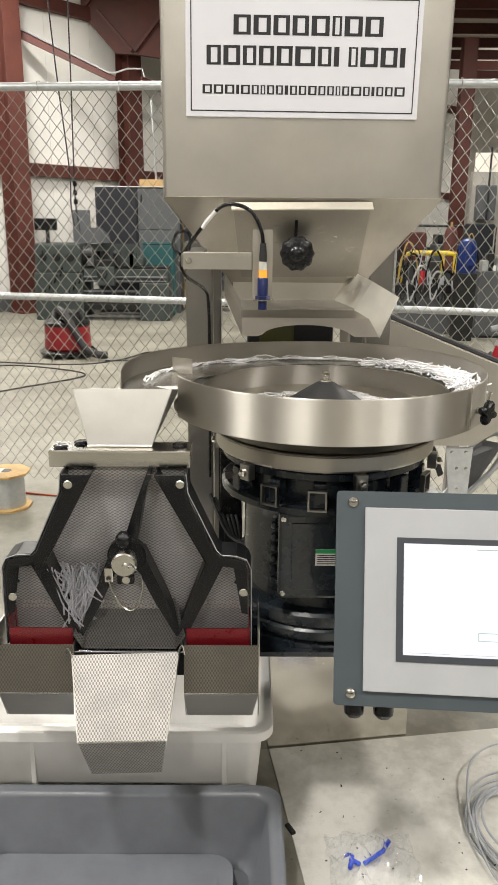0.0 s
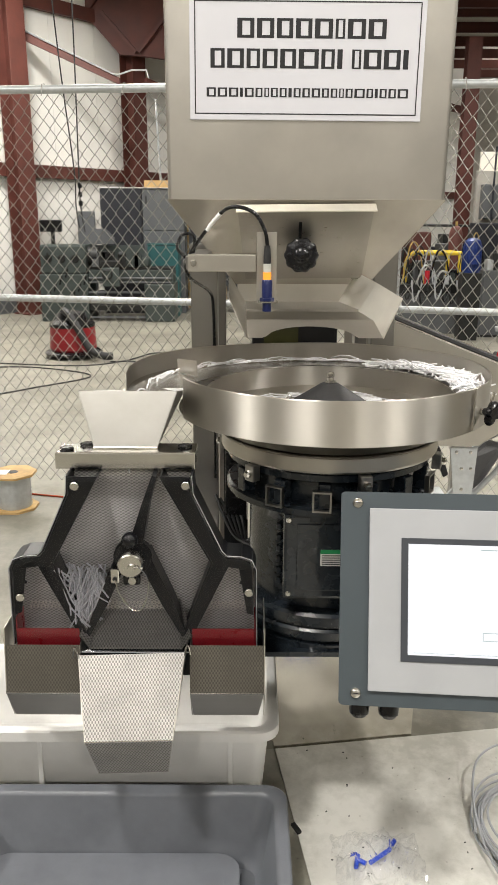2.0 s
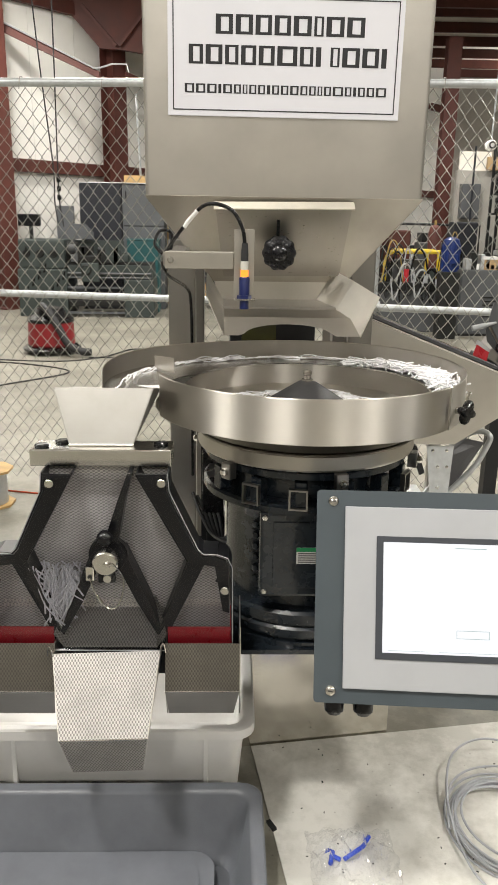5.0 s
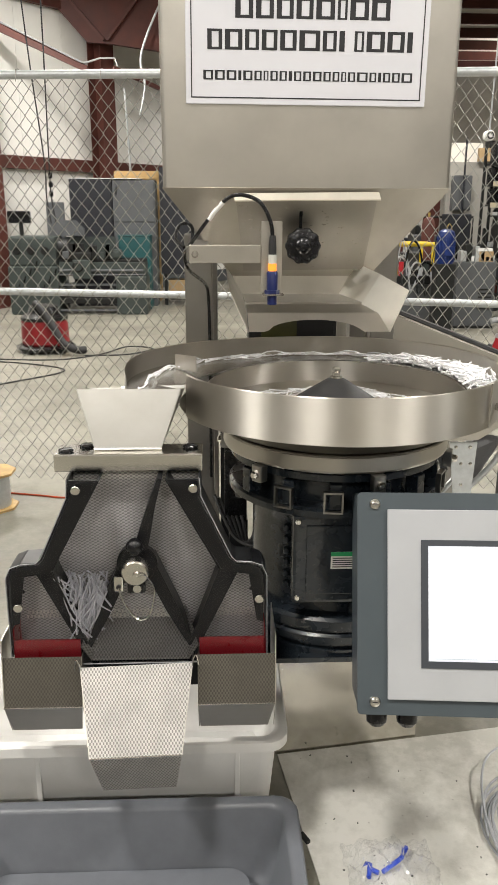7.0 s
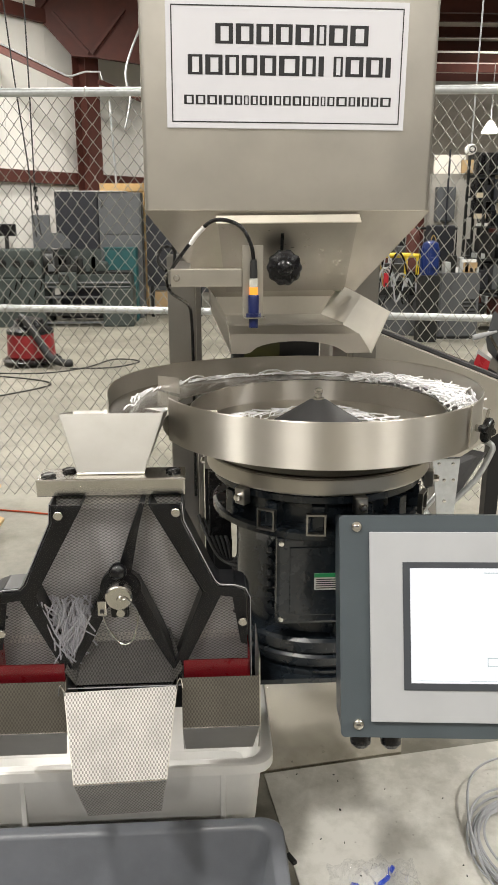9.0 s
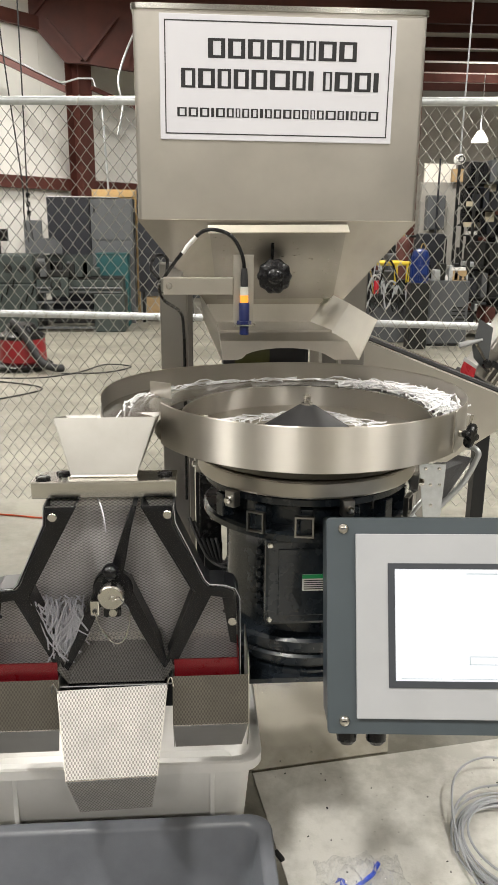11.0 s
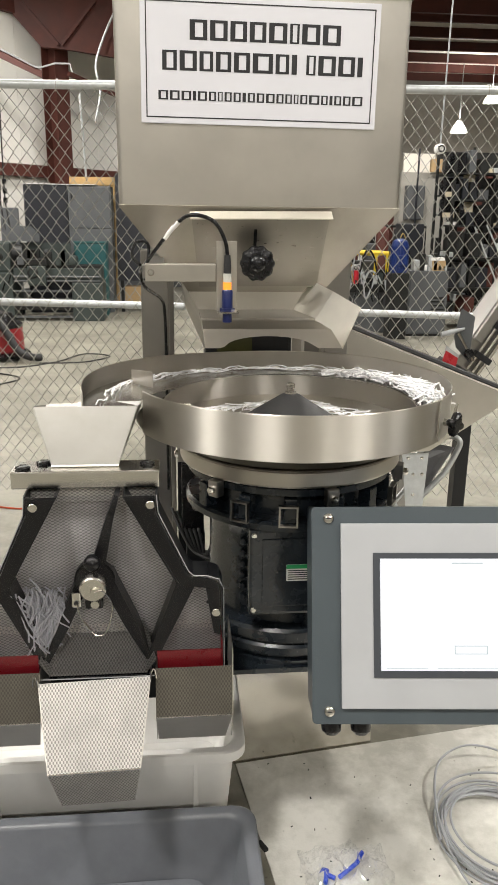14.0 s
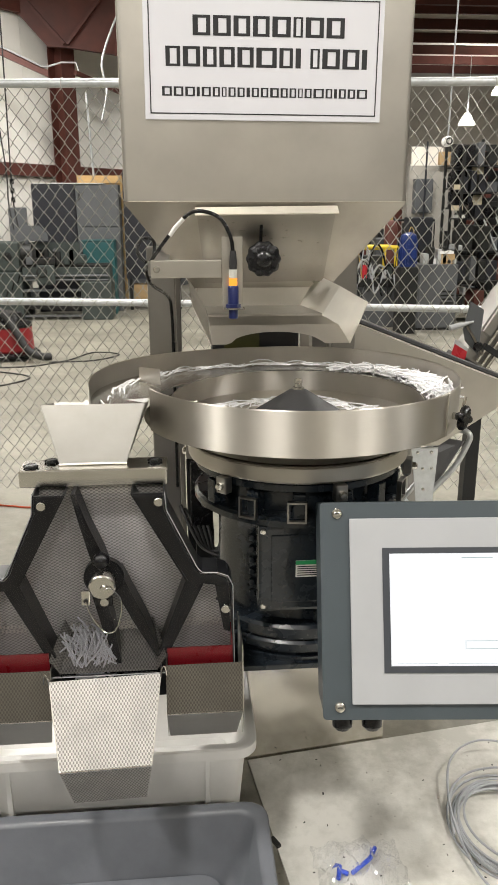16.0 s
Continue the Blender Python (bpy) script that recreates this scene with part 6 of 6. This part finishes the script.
    part("valve", tube([(0, 0, 1.411), (0, 0, 1.47)], 0.018, 8), BRASS, r2)
    cb = empty("small_carton", (3.12, 8.35, 0.8605), "open tan carton with white sheets on the cabinet", "carton")
    part("carton_body", box(0.0, 0.19, 0.0, 0.15, 0.0, 0.13, 0.004), CARDBOARD, cb)
    part("sheet", box(-0.02, 0.17, -0.01, 0.14, 0.1305, 0.17, 0.003), LABEL_WHITE, cb)
    q = empty("wall_clutter", (4.6, 12.7, 0), "dark shelving wall hung with red and black parts", "shelving")
    part("backboard", box(0.0, 3.2, 0.0, 0.08, 0.0, 2.7), LATHE_DARK, q)
    for k in range(90):
        x, z = rnd.uniform(0.05, 2.9), rnd.uniform(0.6, 2.4)
        part("hung_part", box(x, x + rnd.uniform(0.06, 0.26), -0.1 - 0.0015 * k, -0.001, z, z + rnd.uniform(0.06, 0.32), 0.012), rnd.choice((BLACK_PLASTIC, CAB_DARK, RED_STEEL, RED_STEEL, CAB_GREY, BLACK_PLASTIC, CAB_DARK, LATHE_DARK, CARDBOARD)), q)
    part("kick", box(0.0, 3.2, -0.5, -0.001, 0.0, 0.5, 0.01), LATHE_DARK, q)
    d = empty("pendant_cord", (1.99, 5.0, 0), "hanging power cord ending in a round white socket", "cord")
    part("cord", tube([(0.0, 0, 2.12), (0.01, 0, 3.2), (0.05, 0, 5.6)], 0.0065, 6), CABLE_GREY, d)
    part("socket", turned([(0.0, 0.03), (0.035, 0.028), (0.042, 0.02), (0.042, -0.04), (0.0, -0.04)], steps=20, m=pose(0.0, 0, 2.088, 90)), LABEL_WHITE, d, "round white socket", smooth=40)
    part("socket_face", turned([(0.018, 0.002), (0.030, 0.002), (0.030, 0.0), (0.018, 0.0)], steps=16, m=pose(0.0, -0.0405, 2.088, 90)), INK, d)
    for x, y, z1, n in ((-2.0, 6.7, 1.7, 0), (-2.05, 6.7, 1.7, 1)):
        dd = empty("drop_cord", (0, 0, 0), "thin dark drop cord with a black inline plug", "cord")
        part("cord", tube(spline([(x + (-0.25 if n else 0.04), y, 5.6), (x + (-0.1 if n else 0.02), y, 3.2), (x, y, 2.0), (x + 0.0, y, 1.62), (x + 0.03, y, 1.35)], 5), 0.008, 6), RUBBER, dd)
        if n == 0:
            for k in range(3):
                part("plug", tube([(x, y, 1.62 + 0.09 * k), (x, y, 1.67 + 0.09 * k)], 0.022, 8), BLACK_PLASTIC, dd)


loading_bin(), feeder_head(), chair(), side_boxes(), floor_things()
lathe(), cabinets(), vacuum(), far_right()


# ---------------------------------------------------------------- paper sticks
RND = random.Random(77)


def add_stick(bm, m, length, bend, r=0.0016):
    pts = [m @ Vector((length * (t - 0.5), 0.0, bend * (1 - (2 * t - 1) ** 2))) for t in (0, 0.33, 0.66, 1)]
    add_tube(bm, pts, r, 5)


def random_turn(a, spread, lift):
    return Euler((RND.uniform(-0.3, 0.3), RND.uniform(-lift, lift), a + RND.uniform(-spread, spread))).to_matrix().to_4x4()


def track_heap():
    """The dense drift on the ledge, and the layer on the bowl floor."""
    bm = bmesh.new()
    for i in range(300):
        t = RND.random() ** 1.1
        a = radians(-14 + 76 * t)
        r = RND.uniform(0.300, 0.362)
        z = LEDGE + 0.002 + RND.random() ** 1.5 * 0.026 * (1 - 0.7 * t)
        m = Matrix.Translation((r * math.cos(a), r * math.sin(a), z)) @ random_turn(a + math.pi / 2, 0.9, 0.16)
        add_stick(bm, m, RND.uniform(0.05, 0.08), RND.uniform(-0.003, 0.004), 0.0022)
    for i in range(90):
        a = radians(RND.uniform(50, 175))
        r = RND.uniform(0.335, 0.355) + max(0, bowl_radius(math.degrees(a)) - BR) * 0.8
        m = Matrix.Translation((r * math.cos(a), r * math.sin(a), LEDGE + 0.003)) @ random_turn(a + math.pi / 2, 0.18, 0.05)
        add_stick(bm, m, RND.uniform(0.04, 0.07), RND.uniform(-0.003, 0.004))
    heap = single("stick_drift", bm, STICK, "drift of white paper sticks on the bowl track", "sticks", kind="stuff")
    bm = bmesh.new()
    for i in range(260):
        a = RND.uniform(0, 2 * math.pi)
        r = RND.uniform(0.15, 0.262)
        z = 1.008 + 0.026 * RND.random() * (1.2 - r / 0.3) + 0.012
        m = Matrix.Translation((r * math.cos(a), r * math.sin(a), z)) @ random_turn(a + math.pi / 2, 0.8, 0.2)
        add_stick(bm, m, RND.uniform(0.04, 0.07), RND.uniform(-0.003, 0.004))
    single("stick_layer", bm, STICK, "layer of white paper sticks on the bowl floor", "sticks", kind="stuff")


def bucket_pose(i, n):
    """Where a stick comes to rest in the left bucket."""
    f = i / max(1, n - 1)
    z = 0.635 + 0.11 * f + RND.uniform(-0.01, 0.01)
    half = 0.012 + 0.055 * (z - 0.60) / 0.16
    x = XC - 0.108 + RND.uniform(-half, half) * 0.8
    return pose(x, RND.uniform(-0.312, -0.276), z, RND.uniform(-12, 12), RND.choice((60, 75, 105, 120, 35)) + RND.uniform(-14, 14), RND.uniform(-14, 14))


def bucket_pile():
    bm = bmesh.new()
    for i in range(210):
        z = 0.63 + 0.105 * RND.random() ** 0.9
        half = 0.008 + 0.05 * (z - 0.60) / 0.12
        m = pose(XC - 0.112 + RND.uniform(-half, half) * 0.85, RND.uniform(-0.322, -0.27), z, RND.uniform(-25, 25), RND.choice((50, 70, 80, 100, 118)) + RND.uniform(-14, 14), RND.uniform(-14, 14))
        add_stick(bm, m, RND.uniform(0.045, 0.065), RND.uniform(-0.003, 0.006), 0.0019)
    return single("stick_pile", bm, STICK, "pile of white paper sticks caught in the diverter", "sticks", kind="stuff")


STICK_MESHES = []
for k in range(4):
    b = bmesh.new()
    add_stick(b, Matrix(), (0.072, 0.06, 0.066, 0.08)[k], (0.0, 0.005, -0.004, 0.009)[k], 0.0018)
    me = bpy.data.meshes.new("paper_stick")
    b.to_mesh(me)
    b.free()
    me.materials.append(STICK)
    me.shade_smooth()
    STICK_MESHES.append(me)

track_heap()
PILE = bucket_pile()
MOVERS = []
N_MOVERS = 44
for k in range(N_MOVERS):
    ob = tagged(new("paper_stick", STICK_MESHES[k % 4]), "single white paper stick travelling round the bowl track", "stick", "travelling sticks")
    MOVERS.append((ob, -11.0 + 27.0 * (k + RND.uniform(-0.4, 0.4)) / N_MOVERS, RND.uniform(-0.012, 0.012), RND.uniform(-16, 16), RND.uniform(-5, 5), bucket_pose(k % 20, 20)))


def dropped(t):
    """How far the bucket's load has fallen once the flap opens."""
    s = max(0.0, t - 15.74)
    return 0.15 * s + 0.85 * s * s


def stick_at(t, t0, dr, turn, tip, rest):
    """Pose of a travelling stick: drift, ledge, outlet, funnel, bucket."""
    s = t - t0
    speed, a0, a1 = 14.0, 22.0, 176.0
    a = a0 + max(0.0, s) * speed
    if a < a1:
        aa = radians(a)
        r = 0.344 + dr + max(0.0, bowl_radius(a) - BR) * 0.72
        return pose(r * math.cos(aa), r * math.sin(aa), LEDGE + 0.0045 + 0.003 * math.sin(t * 9 + turn), 0, tip, a + 90 + turn * (0.5 + 0.5 * math.sin(t * 2.1 + tip)))
    u = s - (a1 - a0) / speed
    p0 = Vector((-(0.344 + dr + 0.085), 0.03, LEDGE + 0.004))
    p1 = Vector((-0.455 + dr, -0.10, LEDGE + 0.004))
    if u < 1.6:
        p = p0.lerp(p1, u / 1.6)
        return pose(*p, 0, tip - 3, -92 + turn)
    v = u - 1.6
    q0, q1 = Vector((-0.462 + dr, -0.215, 1.045)), Vector((-0.462, -0.288, 0.955))
    if v < 0.2:
        p = p1.lerp(q0, v / 0.2)
        return pose(*p, 0, 40 * v / 0.2, -92 + turn * (1 - v / 0.2))
    if v < 0.3:
        p = q0.lerp(q1, (v - 0.2) / 0.1)
        return pose(*p, 0, 60, -70)
    w = min(1.0, (v - 0.3) / 0.25)
    p = q1.lerp(rest.translation, w * w)
    e = rest.to_euler()
    m = Matrix.LocRotScale(p, Euler((e.x * w, radians(60) + (e.y - radians(60)) * w, radians(-70) * (1 - w) + e.z * w)), None)
    d = dropped(t)
    return Matrix.Translation((d * 0.75, 0, -d)) @ m


def motions():
    # upper flap flips across shortly before the end
    walk(UPPER_FLAP, [(t, pose(*PIVOT, 0, a, 0)) for t, a in ((0, 16), (8, 16), (15.4, 16), (15.5, 15), (15.6, -15), (15.7, -16), (16, -16))])
    left = (XC - 0.022, PIVOT[1], 0.79)
    walk(LOWER_FLAPS[1], [(t, pose(*left, 0, a, 0)) for t, a in ((0, 24), (8, 24), (15.6, 24), (15.7, 23), (15.8, 8), (15.9, -8), (16, -12))])
    # the load settles, then falls through
    walk(PILE, [(t, pose(d * 0.75, 0, -d)) for t, d in [(t, dropped(t)) for t in (0, 8, 15.5, 15.7, 15.8, 15.9, 16.0)]])
    for ob, t0, dr, turn, tip, rest in MOVERS:
        times = {0.5 * k for k in range(33)}
        u = t0 + 154.0 / 14.0 + 1.6
        times |= {round(u + 0.1 * k, 1) for k in range(-2, 8) if 0 <= u + 0.1 * k <= 16}
        times |= {15.7, 15.8, 15.9}
        walk(ob, [(t, stick_at(t, t0, dr, turn, tip, rest)) for t in sorted(times)])


motions()
